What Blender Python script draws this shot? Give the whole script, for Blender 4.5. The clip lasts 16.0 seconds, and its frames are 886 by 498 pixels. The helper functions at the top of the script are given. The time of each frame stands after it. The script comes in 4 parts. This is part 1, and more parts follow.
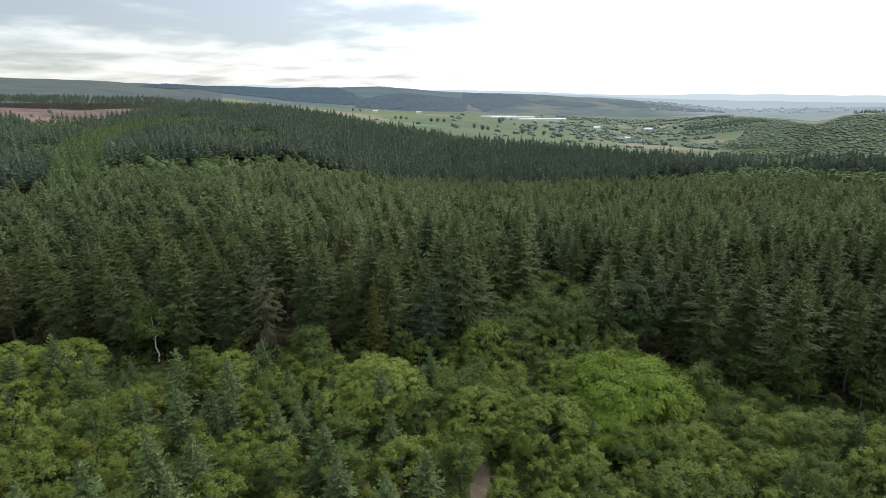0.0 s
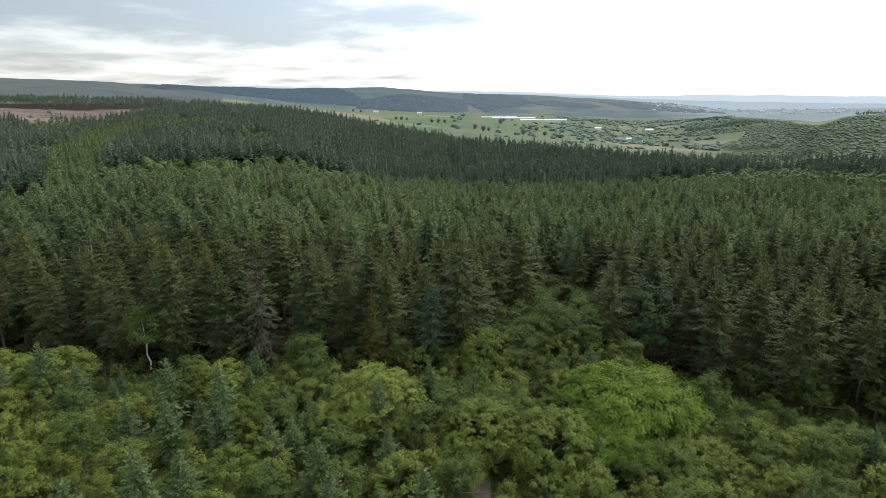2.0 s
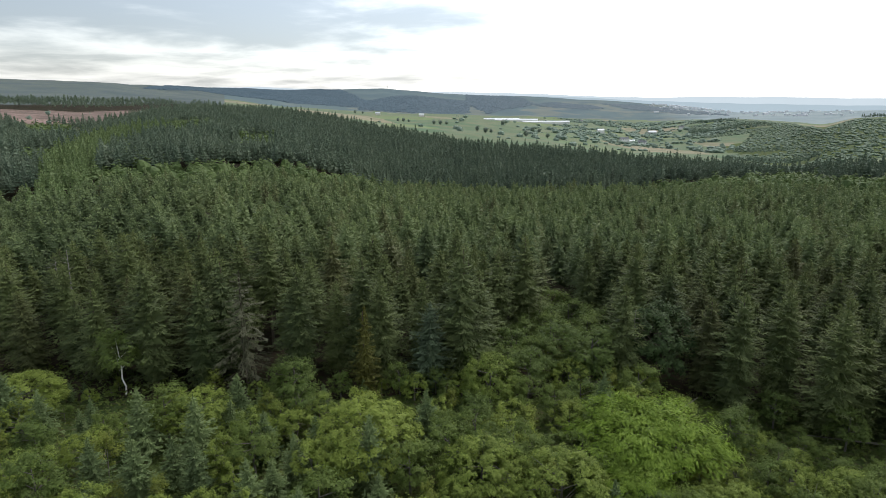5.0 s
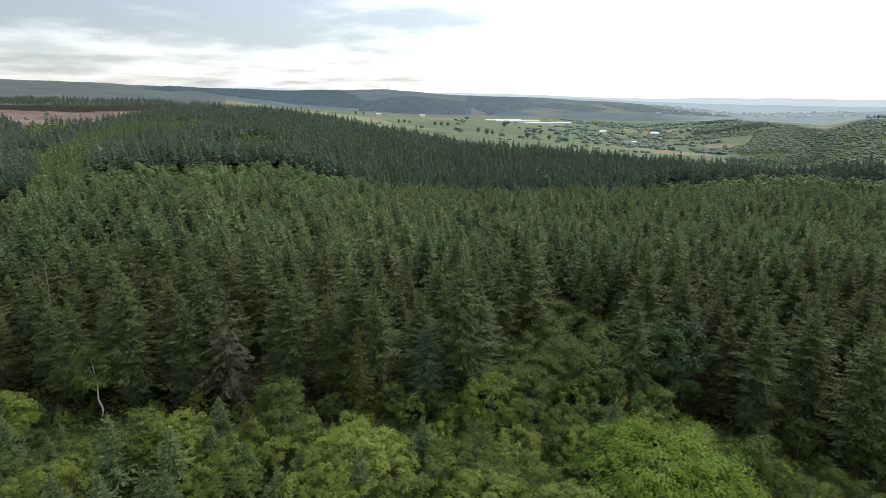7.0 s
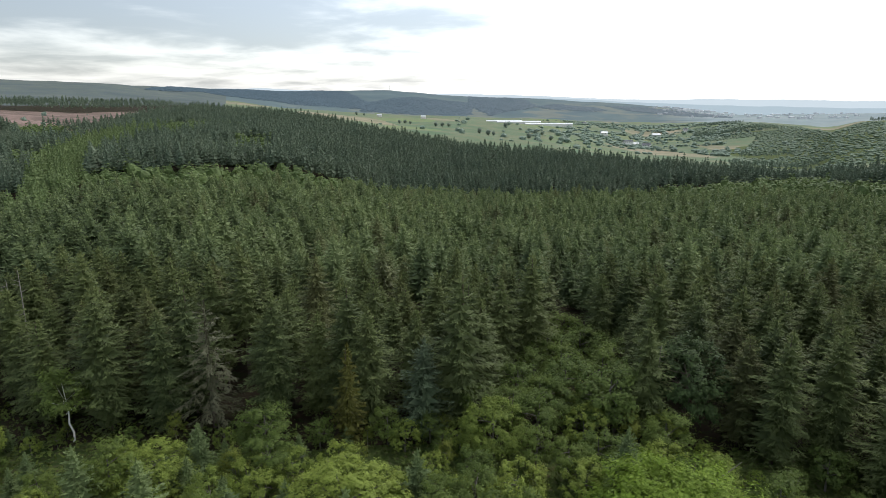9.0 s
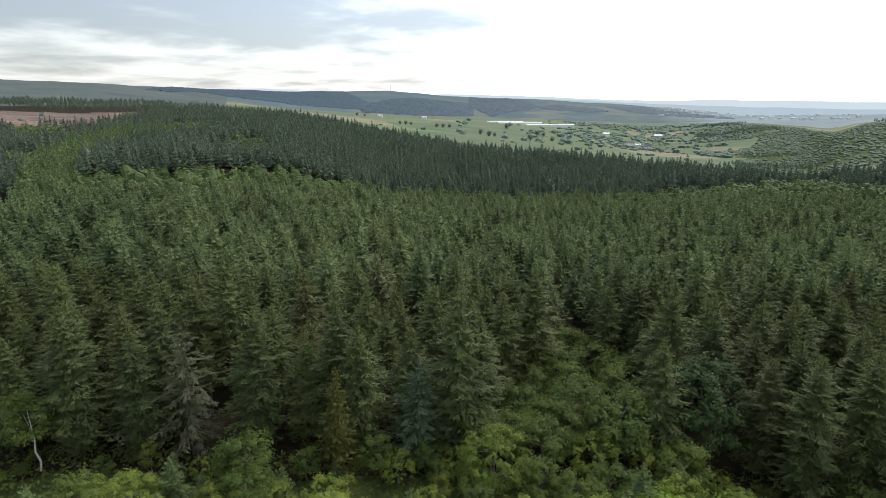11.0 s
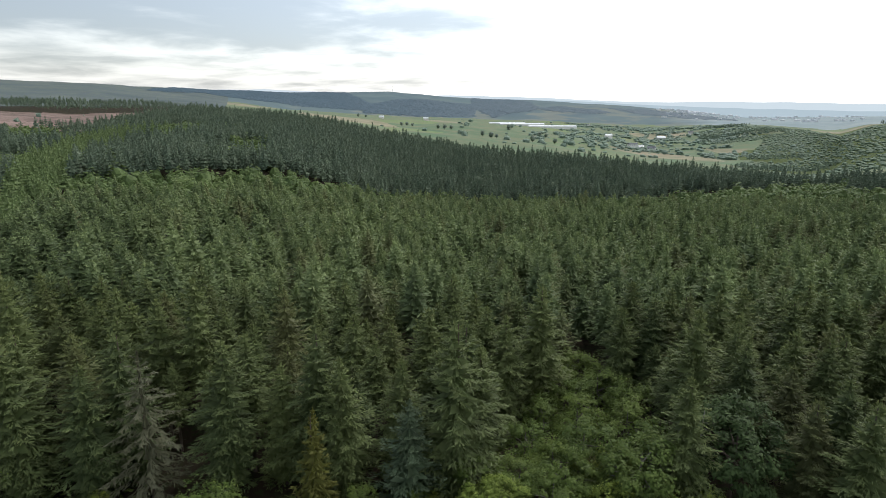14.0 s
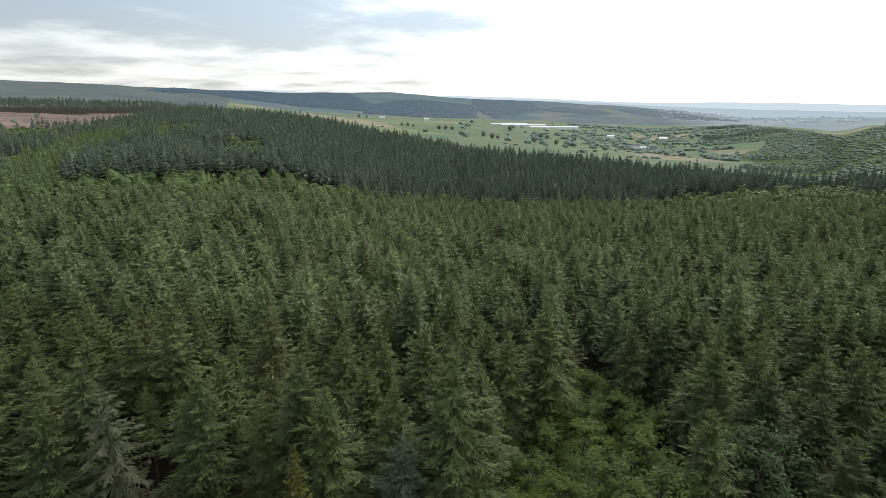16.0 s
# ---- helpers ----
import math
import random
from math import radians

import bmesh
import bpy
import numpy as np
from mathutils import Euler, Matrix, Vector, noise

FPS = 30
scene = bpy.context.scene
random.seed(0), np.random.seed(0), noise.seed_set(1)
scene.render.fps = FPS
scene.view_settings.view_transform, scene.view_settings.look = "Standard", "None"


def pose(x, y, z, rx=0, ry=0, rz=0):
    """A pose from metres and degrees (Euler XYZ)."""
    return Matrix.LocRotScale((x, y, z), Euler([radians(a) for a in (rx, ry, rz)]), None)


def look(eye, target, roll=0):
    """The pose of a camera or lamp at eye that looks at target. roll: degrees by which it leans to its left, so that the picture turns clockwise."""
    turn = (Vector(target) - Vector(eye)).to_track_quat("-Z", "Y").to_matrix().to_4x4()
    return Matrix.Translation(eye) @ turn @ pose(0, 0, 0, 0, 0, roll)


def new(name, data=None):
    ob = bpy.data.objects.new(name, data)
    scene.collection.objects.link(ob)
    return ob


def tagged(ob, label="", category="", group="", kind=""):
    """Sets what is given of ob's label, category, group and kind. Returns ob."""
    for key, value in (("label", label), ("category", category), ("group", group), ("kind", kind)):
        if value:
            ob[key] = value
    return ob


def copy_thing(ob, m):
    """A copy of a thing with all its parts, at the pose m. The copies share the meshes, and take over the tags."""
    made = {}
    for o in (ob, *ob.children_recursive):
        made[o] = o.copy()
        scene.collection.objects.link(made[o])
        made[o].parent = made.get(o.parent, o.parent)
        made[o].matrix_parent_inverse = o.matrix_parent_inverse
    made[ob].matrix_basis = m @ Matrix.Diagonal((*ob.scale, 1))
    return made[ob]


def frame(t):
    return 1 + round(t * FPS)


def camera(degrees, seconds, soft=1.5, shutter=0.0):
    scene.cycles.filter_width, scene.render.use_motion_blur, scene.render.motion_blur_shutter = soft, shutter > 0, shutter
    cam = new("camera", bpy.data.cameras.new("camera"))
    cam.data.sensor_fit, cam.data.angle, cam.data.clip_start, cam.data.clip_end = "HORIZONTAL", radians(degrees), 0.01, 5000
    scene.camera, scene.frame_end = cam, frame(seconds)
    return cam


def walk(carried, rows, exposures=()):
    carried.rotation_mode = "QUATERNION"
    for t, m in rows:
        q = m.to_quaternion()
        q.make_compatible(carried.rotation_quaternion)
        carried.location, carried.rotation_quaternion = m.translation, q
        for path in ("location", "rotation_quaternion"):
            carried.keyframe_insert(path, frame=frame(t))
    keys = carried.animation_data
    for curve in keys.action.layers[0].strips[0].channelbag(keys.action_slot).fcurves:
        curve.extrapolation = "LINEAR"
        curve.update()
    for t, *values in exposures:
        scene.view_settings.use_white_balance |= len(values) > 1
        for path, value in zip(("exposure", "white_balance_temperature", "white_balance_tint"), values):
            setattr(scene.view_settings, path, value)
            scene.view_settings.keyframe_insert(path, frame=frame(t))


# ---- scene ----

# ======================= camera and its flight =======================
cam = camera(74.0, 16.0, soft=0.8)
PATH = [
    (0.0, pose(0.00, -1.0, 50.0, 74.70, 0.00, 0.00)),
    (1.5, pose(0.10, 1.0, 50.0, 74.75, -0.02, 0.03)),
    (3.0, pose(0.25, 4.3, 50.1, 74.80, -0.05, 0.15)),
    (4.0, pose(0.40, 7.0, 50.2, 74.85, -0.08, 0.22)),
    (6.5, pose(0.80, 14.6, 50.3, 74.95, -0.15, 0.38)),
    (9.0, pose(1.30, 22.6, 50.4, 75.05, -0.24, 0.52)),
    (11.5, pose(1.85, 30.6, 50.5, 75.12, -0.32, 0.66)),
    (14.0, pose(2.40, 38.6, 50.5, 75.20, -0.40, 0.82)),
    (16.0, pose(2.80, 44.9, 50.6, 75.25, -0.43, 0.94)),
]
walk(cam, PATH)
scene.view_settings.exposure = 0.08

# ======================= sky, sun =======================
SUN_AZ, SUN_EL = 38.0, 52.0          # degrees to the right of ahead, above the horizon
sun_dir = Vector((math.sin(radians(SUN_AZ)) * math.cos(radians(SUN_EL)),
                  math.cos(radians(SUN_AZ)) * math.cos(radians(SUN_EL)), math.sin(radians(SUN_EL))))


def build_world():
    w = bpy.data.worlds.new("overcast_sky")
    scene.world = w
    w.use_nodes = True
    nt = w.node_tree
    nt.nodes.clear()
    N, L = nt.nodes.new, nt.links.new

    def math_node(op, a, b=None, c=None):
        n = N("ShaderNodeMath")
        n.operation = op
        for k, v in enumerate((a, b, c)):
            if v is None:
                continue
            if isinstance(v, (int, float)):
                n.inputs[k].default_value = v
            else:
                L(v, n.inputs[k])
        return n.outputs[0]

    tc = N("ShaderNodeTexCoord")
    nrm = N("ShaderNodeVectorMath")
    nrm.operation = "NORMALIZE"
    L(tc.outputs["Generated"], nrm.inputs[0])
    sep = N("ShaderNodeSeparateXYZ")
    L(nrm.outputs[0], sep.inputs[0])
    up = math_node("ADD", math_node("MAXIMUM", sep.outputs["Z"], 0.0), 0.11)
    comb = N("ShaderNodeCombineXYZ")
    L(math_node("DIVIDE", sep.outputs["X"], up), comb.inputs[0])
    L(math_node("DIVIDE", sep.outputs["Y"], up), comb.inputs[1])
    # broad cloud sheets and finer ragged edges
    big = N("ShaderNodeTexNoise")
    big.inputs["Scale"].default_value = 0.95
    big.inputs["Detail"].default_value = 7.0
    big.inputs["Roughness"].default_value = 0.54
    big.inputs["Distortion"].default_value = 0.25
    mp = N("ShaderNodeMapping")
    mp.inputs["Location"].default_value = (7.4, 2.3, 0.0)
    L(comb.outputs[0], mp.inputs[0])
    L(mp.outputs[0], big.inputs["Vector"])
    ramp = N("ShaderNodeMapRange")
    ramp.interpolation_type = "SMOOTHSTEP"
    ramp.inputs["From Min"].default_value = 0.48
    ramp.inputs["From Max"].default_value = 1.02
    # brighter toward the veiled sun
    dot = N("ShaderNodeVectorMath")
    dot.operation = "DOT_PRODUCT"
    L(nrm.outputs[0], dot.inputs[0])
    dot.inputs[1].default_value = sun_dir
    glow = N("ShaderNodeMapRange")
    glow.interpolation_type = "SMOOTHSTEP"
    L(dot.outputs["Value"], glow.inputs["Value"])
    glow.inputs["From Min"].default_value = 0.20
    glow.inputs["From Max"].default_value = 0.72
    glow.inputs["To Min"].default_value = 0.0
    glow.inputs["To Max"].default_value = 1.0
    low = N("ShaderNodeMapRange")
    low.interpolation_type = "SMOOTHSTEP"
    L(sep.outputs["Z"], low.inputs["Value"])
    low.inputs["From Min"].default_value, low.inputs["From Max"].default_value = 0.045, 0.095
    low.inputs["To Min"].default_value = 0.42
    # the cloud sheet lies to the west and breaks up towards the sun
    west = N("ShaderNodeMapRange")
    west.interpolation_type = "SMOOTHSTEP"
    L(math_node("ARCTAN2", sep.outputs["X"], sep.outputs["Y"]), west.inputs["Value"])
    west.inputs["From Min"].default_value, west.inputs["From Max"].default_value = 0.14, -0.16
    sheet = math_node("MULTIPLY", west.outputs[0], low.outputs[0])
    body = math_node("ADD", math_node("MULTIPLY_ADD", big.outputs["Fac"], 1.4, -0.20), math_node("MULTIPLY", sheet, 0.52))
    L(body, ramp.inputs["Value"])
    thick = ramp.outputs[0]
    cloud = N("ShaderNodeMix")
    cloud.data_type = "RGBA"
    L(thick, cloud.inputs["Factor"])
    cloud.inputs["A"].default_value = (1.50, 1.53, 1.55, 1)
    cloud.inputs["B"].default_value = (0.54, 0.60, 0.68, 1)
    gain = math_node("ADD", math_node("MULTIPLY", glow.outputs[0], 0.38), 0.50)
    sc = N("ShaderNodeVectorMath")
    sc.operation = "SCALE"
    L(cloud.outputs["Result"], sc.inputs[0])
    L(gain, sc.inputs["Scale"])
    bg = N("ShaderNodeBackground")
    L(sc.outputs[0], bg.inputs["Color"])
    bg.inputs["Strength"].default_value = 1.0
    sky = N("ShaderNodeTexSky")
    sky.sky_type = "NISHITA"
    sky.sun_disc = False
    sky.sun_elevation, sky.sun_rotation = radians(SUN_EL), radians(SUN_AZ)
    bg2 = N("ShaderNodeBackground")
    L(sky.outputs[0], bg2.inputs["Color"])
    bg2.inputs["Strength"].default_value = 0.05
    add = N("ShaderNodeAddShader")
    L(bg.outputs[0], add.inputs[0])
    L(bg2.outputs[0], add.inputs[1])
    out = N("ShaderNodeOutputWorld")
    L(add.outputs[0], out.inputs["Surface"])


build_world()
sun_data = bpy.data.lights.new("sun", "SUN")
sun_data.energy, sun_data.angle, sun_data.color = 1.5, radians(16), (1.0, 0.96, 0.90)
sun = new("sun", sun_data)
sun.matrix_world = look((0, 0, 200), Vector((0, 0, 200)) - sun_dir)

rng = np.random.default_rng(7)


# ======================= materials =======================
class Nodes:
    """Small helper round one node tree."""

    def __init__(self, name):
        self.mat = bpy.data.materials.new(name)
        self.mat.use_nodes = True
        self.nt = self.mat.node_tree
        self.nt.nodes.clear()
        self.out = self.nt.nodes.new("ShaderNodeOutputMaterial")

    def node(self, kind, **inputs):
        n = self.nt.nodes.new(kind)
        for k, v in inputs.items():
            self.put(n.inputs[k.replace("_", " ")], v)
        return n

    def put(self, socket, v):
        if isinstance(v, bpy.types.NodeSocket):
            self.nt.links.new(v, socket)
        else:
            socket.default_value = v

    def math(self, op, a, b=0.0):
        n = self.nt.nodes.new("ShaderNodeMath")
        n.operation = op
        self.put(n.inputs[0], a)
        self.put(n.inputs[1], b)
        return n.outputs[0]

    def mix(self, fac, a, b):
        n = self.nt.nodes.new("ShaderNodeMix")
        n.data_type = "RGBA"
        self.put(n.inputs["Factor"], fac)
        for s, v in (("A", a), ("B", b)):
            self.put(n.inputs[s], (*v, 1) if isinstance(v, tuple) and len(v) == 3 else v)
        return n.outputs["Result"]

    def noise(self, scale, detail=3.0, rough=0.55, vec=None):
        n = self.node("ShaderNodeTexNoise", Scale=scale, Detail=detail, Roughness=rough)
        if vec is None:
            vec = self.node("ShaderNodeNewGeometry").outputs["Position"]
        self.put(n.inputs["Vector"], vec)
        return n.outputs["Fac"]

    def span(self, v, lo, hi, a=0.0, b=1.0):
        n = self.node("ShaderNodeMapRange", Value=v)
        for k, x in (("From Min", lo), ("From Max", hi), ("To Min", a), ("To Max", b)):
            n.inputs[k].default_value = x
        return n.outputs[0]

    def attr(self, name):
        n = self.nt.nodes.new("ShaderNodeAttribute")
        n.attribute_name = name
        return n.outputs["Fac"]

    def surface(self, color, rough=0.8, spec=0.25, bump=None, strength=0.4, distance=0.1):
        p = self.node("ShaderNodeBsdfPrincipled", Roughness=rough)
        self.put(p.inputs["Base Color"], color)
        p.inputs["Specular IOR Level"].default_value = spec
        if bump is not None:
            b = self.node("ShaderNodeBump", Strength=strength, Distance=distance, Height=bump)
            self.put(p.inputs["Normal"], b.outputs[0])
        return p.outputs[0]

    def done(self, shader):
        self.nt.links.new(shader, self.out.inputs["Surface"])
        return self.mat


def foliage(name, deep, light, tip, stuff=False, through_leaf=0.22, tips=0.6, brown=None):
    """Leaves: each tree of its own tone, each spray a little different; tip paints young growth and lit outer foliage
    lighter.
    """
    m = Nodes(name)
    tone = m.attr("tone") if stuff else m.node("ShaderNodeObjectInfo").outputs["Random"]
    island = m.node("ShaderNodeNewGeometry").outputs["Random Per Island"]
    c = m.mix(m.math("ADD", m.math("MULTIPLY", tone, 0.80), m.math("MULTIPLY", island, 0.20)), deep, light)
    if brown is not None:
        odd = m.span(m.math("FRACT", m.math("MULTIPLY", tone, 7.31)), 0.80, 0.97)
        c = m.mix(m.math("MULTIPLY", odd, 0.5), c, brown)
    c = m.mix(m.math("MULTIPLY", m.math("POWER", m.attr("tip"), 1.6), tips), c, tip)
    patchy = m.noise(0.55, 2.0)
    c2 = m.node("ShaderNodeHueSaturation", Saturation=1.0, Color=c)
    m.put(c2.inputs["Value"], m.span(patchy, 0.3, 0.7, 0.8, 1.2))
    col = c2.outputs[0]
    p = m.surface(col, 0.62, 0.22)
    t = m.node("ShaderNodeBsdfTranslucent", Color=col)
    mx = m.node("ShaderNodeMixShader", Fac=through_leaf)
    m.put(mx.inputs[1], p)
    m.put(mx.inputs[2], t.outputs[0])
    return m.done(mx.outputs[0])


def plain(name, a, b, scale=1.0, rough=0.85, spec=0.2, bump=0.4, fine=12.0, distance=0.05):
    m = Nodes(name)
    n1, n2 = m.noise(scale, 4.0), m.noise(scale * fine, 3.0)
    f = m.math("ADD", m.math("MULTIPLY", m.span(n1, 0.3, 0.7), 0.65), m.math("MULTIPLY", n2, 0.35))
    return m.done(m.surface(m.mix(f, a, b), rough, spec, n2, bump, distance))


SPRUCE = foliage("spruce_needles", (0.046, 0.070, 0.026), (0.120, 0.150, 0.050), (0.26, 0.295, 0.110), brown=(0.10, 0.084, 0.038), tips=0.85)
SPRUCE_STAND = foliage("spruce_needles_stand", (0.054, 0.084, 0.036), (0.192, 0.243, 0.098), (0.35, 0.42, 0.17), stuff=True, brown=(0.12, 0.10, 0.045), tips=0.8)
# dark spruce green, lifted and greyed by haze put into the colour
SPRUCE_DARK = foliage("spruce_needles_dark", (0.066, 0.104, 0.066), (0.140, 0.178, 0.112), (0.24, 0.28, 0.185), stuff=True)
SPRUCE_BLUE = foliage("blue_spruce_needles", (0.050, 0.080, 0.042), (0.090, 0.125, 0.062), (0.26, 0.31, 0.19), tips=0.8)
SPRUCE_GOLD = foliage("golden_needles", (0.075, 0.080, 0.014), (0.120, 0.120, 0.022), (0.19, 0.18, 0.045))
SPRUCE_BARE = foliage("thin_grey_needles", (0.085, 0.090, 0.050), (0.125, 0.126, 0.074), (0.24, 0.24, 0.155), tips=0.7)
HEMLOCK = foliage("hemlock_needles", (0.034, 0.060, 0.018), (0.050, 0.082, 0.024), (0.095, 0.145, 0.045))
LARCH = foliage("larch_needles", (0.108, 0.158, 0.058), (0.155, 0.208, 0.075), (0.22, 0.28, 0.11), stuff=True)
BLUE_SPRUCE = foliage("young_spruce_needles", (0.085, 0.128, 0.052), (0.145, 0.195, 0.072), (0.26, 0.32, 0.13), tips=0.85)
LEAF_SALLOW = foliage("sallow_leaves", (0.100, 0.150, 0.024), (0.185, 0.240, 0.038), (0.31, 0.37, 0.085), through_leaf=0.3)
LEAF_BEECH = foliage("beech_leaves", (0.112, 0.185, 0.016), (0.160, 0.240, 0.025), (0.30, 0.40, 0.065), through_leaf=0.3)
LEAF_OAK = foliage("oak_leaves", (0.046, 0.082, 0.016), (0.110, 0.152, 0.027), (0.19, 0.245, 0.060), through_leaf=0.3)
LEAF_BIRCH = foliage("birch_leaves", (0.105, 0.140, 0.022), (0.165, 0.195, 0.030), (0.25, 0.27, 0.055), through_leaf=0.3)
# hillside needles and leaves paled and greyed with painted haze
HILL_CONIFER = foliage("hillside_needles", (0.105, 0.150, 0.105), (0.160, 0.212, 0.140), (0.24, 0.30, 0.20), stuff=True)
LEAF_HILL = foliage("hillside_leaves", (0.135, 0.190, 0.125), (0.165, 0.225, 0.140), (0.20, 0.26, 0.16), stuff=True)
LEAF_FAR = foliage("far_leaves", (0.080, 0.124, 0.040), (0.128, 0.178, 0.055), (0.175, 0.23, 0.078), stuff=True)
LEAF_UNDER = foliage("bramble_leaves", (0.065, 0.095, 0.020), (0.115, 0.150, 0.030), (0.15, 0.18, 0.05), stuff=True)
# hedge green lifted and greyed the same way, haze in the colour
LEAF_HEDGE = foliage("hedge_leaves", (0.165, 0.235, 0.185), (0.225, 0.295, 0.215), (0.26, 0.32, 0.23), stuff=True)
BARK = plain("spruce_bark", (0.07, 0.052, 0.040), (0.15, 0.12, 0.10), 1.2)
BARK_GREY = plain("grey_bark", (0.08, 0.072, 0.062), (0.19, 0.175, 0.155), 1.5)
BARK_YOUNG = plain("young_birch_bark", (0.10, 0.085, 0.07), (0.24, 0.22, 0.20), 2.0)
BARK_BIRCH = plain("birch_bark", (0.58, 0.56, 0.53), (0.85, 0.84, 0.81), 2.0)


def ground_material(name, cols, scale, bump=0.5):
    m = Nodes(name)
    a, b, c = cols
    n1, n2, n3 = m.noise(scale, 4.0), m.noise(scale * 9, 3.0), m.noise(scale * 60, 3.0)
    col = m.mix(m.span(n1, 0.35, 0.65), a, b)
    col = m.mix(m.span(n2, 0.5, 0.7), col, c)
    return m.done(m.surface(col, 0.9, 0.1, m.math("ADD", n2, n3), bump, 0.3))


def pasture_material():
    """A patchwork of grazed, mown and rushy fields."""
    m = Nodes("pasture")
    pos = m.node("ShaderNodeNewGeometry").outputs["Position"]
    mp = m.node("ShaderNodeMapping", Vector=pos)
    mp.inputs["Scale"].default_value = (0.0075, 0.0038, 0.0)
    mp.inputs["Rotation"].default_value = (0, 0, 0.35)
    v = m.nt.nodes.new("ShaderNodeTexVoronoi")
    m.put(v.inputs["Vector"], mp.outputs[0])
    v.inputs["Scale"].default_value = 1.0
    v.inputs["Randomness"].default_value = 0.8
    sep = m.node("ShaderNodeSeparateColor", Color=v.outputs["Color"])
    c = m.mix(sep.outputs[0], (0.096, 0.150, 0.084), (0.136, 0.180, 0.102))
    c = m.mix(m.span(sep.outputs[1], 0.84, 0.88), c, (0.26, 0.225, 0.15))
    c = m.mix(m.span(sep.outputs[2], 0.78, 0.80), c, (0.15, 0.205, 0.09))
    c = m.mix(m.math("MULTIPLY", m.span(m.noise(0.022, 5.0, 0.62), 0.42, 0.62), 0.75), c, (0.170, 0.175, 0.105))
    return m.done(m.surface(c, 0.9, 0.1, m.noise(0.4, 4.0), 0.5, 0.3))


FLOOR_FOREST = ground_material("forest_floor", ((0.028, 0.022, 0.015), (0.048, 0.036, 0.023), (0.035, 0.050, 0.018)), 0.10)
GRASS_ROUGH = ground_material("rough_grass", ((0.055, 0.085, 0.025), (0.09, 0.12, 0.035), (0.11, 0.105, 0.05)), 0.15)
CLEARFELL = ground_material("clear_felled_brash", ((0.13, 0.092, 0.078), (0.27, 0.19, 0.16), (0.085, 0.078, 0.055)), 0.022)
# moor colours with blue haze mixed in
MOOR = ground_material("hazed_heather_moor", ((0.080, 0.104, 0.102), (0.120, 0.140, 0.118), (0.082, 0.100, 0.118)), 0.006)
def far_land():
    """Hill grazing that gives way to a pale patchwork plain down the valley, with haze painted into both."""
    m = Nodes("far_land")
    pos = m.node("ShaderNodeNewGeometry").outputs["Position"]
    sep = m.node("ShaderNodeSeparateXYZ", Vector=pos)
    n1, n2 = m.noise(0.004, 4.0), m.noise(0.03, 4.0)
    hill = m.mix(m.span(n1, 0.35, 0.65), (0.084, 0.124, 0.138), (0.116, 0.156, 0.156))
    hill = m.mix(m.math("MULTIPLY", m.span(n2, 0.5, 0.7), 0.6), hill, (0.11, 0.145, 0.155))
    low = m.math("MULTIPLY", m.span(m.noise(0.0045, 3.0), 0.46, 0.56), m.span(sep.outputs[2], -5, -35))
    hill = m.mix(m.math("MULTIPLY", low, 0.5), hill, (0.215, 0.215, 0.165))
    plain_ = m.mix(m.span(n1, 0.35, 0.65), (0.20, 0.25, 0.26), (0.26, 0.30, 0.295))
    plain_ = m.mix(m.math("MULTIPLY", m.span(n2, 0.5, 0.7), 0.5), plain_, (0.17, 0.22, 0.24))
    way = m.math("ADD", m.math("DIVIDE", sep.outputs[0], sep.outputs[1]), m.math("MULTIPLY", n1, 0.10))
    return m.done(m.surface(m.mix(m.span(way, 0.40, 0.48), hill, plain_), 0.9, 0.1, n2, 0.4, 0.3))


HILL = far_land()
PASTURE = pasture_material()

# ======================= shape of the land =======================
# Lines that run across the view: (distance from the origin, height of the ground), from left to right.
AZ = np.radians([-38, -30, -22, -14, -6, 2, 10, 18, 26, 30, 32, 34, 42])
FRONT = [(95, 4)] * 13
VALLEY = [(330, -14), (345, -9), (345, -10), (345, -11), (395, -26), (425, -35), (430, -35), (430, -32), (450, -30), (450, -28), (450, -28), (450, -27), (450, -22)]
RISE = [(380, -12), (390, -1), (390, 0), (395, -1), (440, -26), (470, -35), (475, -35), (475, -30), (495, -23), (495, -21), (495, -20), (495, -19), (495, -14)]
CREST = [(650, 10), (700, 3), (900, 16), (850, 6), (750, -8), (650, -18), (620, -23), (600, -27), (560, -26), (575, -27), (590, -26), (600, -24), (600, -18)]
FIELDS = [(760, 23), (800, 15), (980, 20), (950, 20), (900, 0), (850, -13), (900, -28), (1300, -58), (1100, -53), (950, -46), (880, -36), (850, -24), (800, -12)]
FIELDS_END = [(1000, 28), (1050, 21), (1150, 18), (1500, 10), (1600, -13), (1700, -23), (1800, -38), (2200, -63), (1700, -22), (1500, -20), (1080, -6), (1150, 9), (1100, 24)]
HILL_FOOT = [(1800, 39), (1900, 36), (2600, 29), (2700, -29), (2800, -52), (2900, -67), (2900, -78), (2900, -89), (2800, -65), (2750, -70), (2700, -75), (2600, -45), (2600, -35)]
HILL_TOP = [(3000, 97), (3000, 83), (3800, 67), (4200, 51), (4400, 71), (4400, 24), (4300, 10), (4200, -24), (4000, -72), (4150, -65), (4250, -62), (4300, -58), (4300, -47)]
RADII = np.concatenate([np.linspace(0, 120, 41)[:-1], np.linspace(120, 480, 61)[:-1], np.geomspace(480, 4880, 121)])
ANGLES = np.radians(np.concatenate([np.linspace(-180, -50, 27)[:-1], np.linspace(-50, 50, 451), np.linspace(50, 180, 27)[1:-1]]))


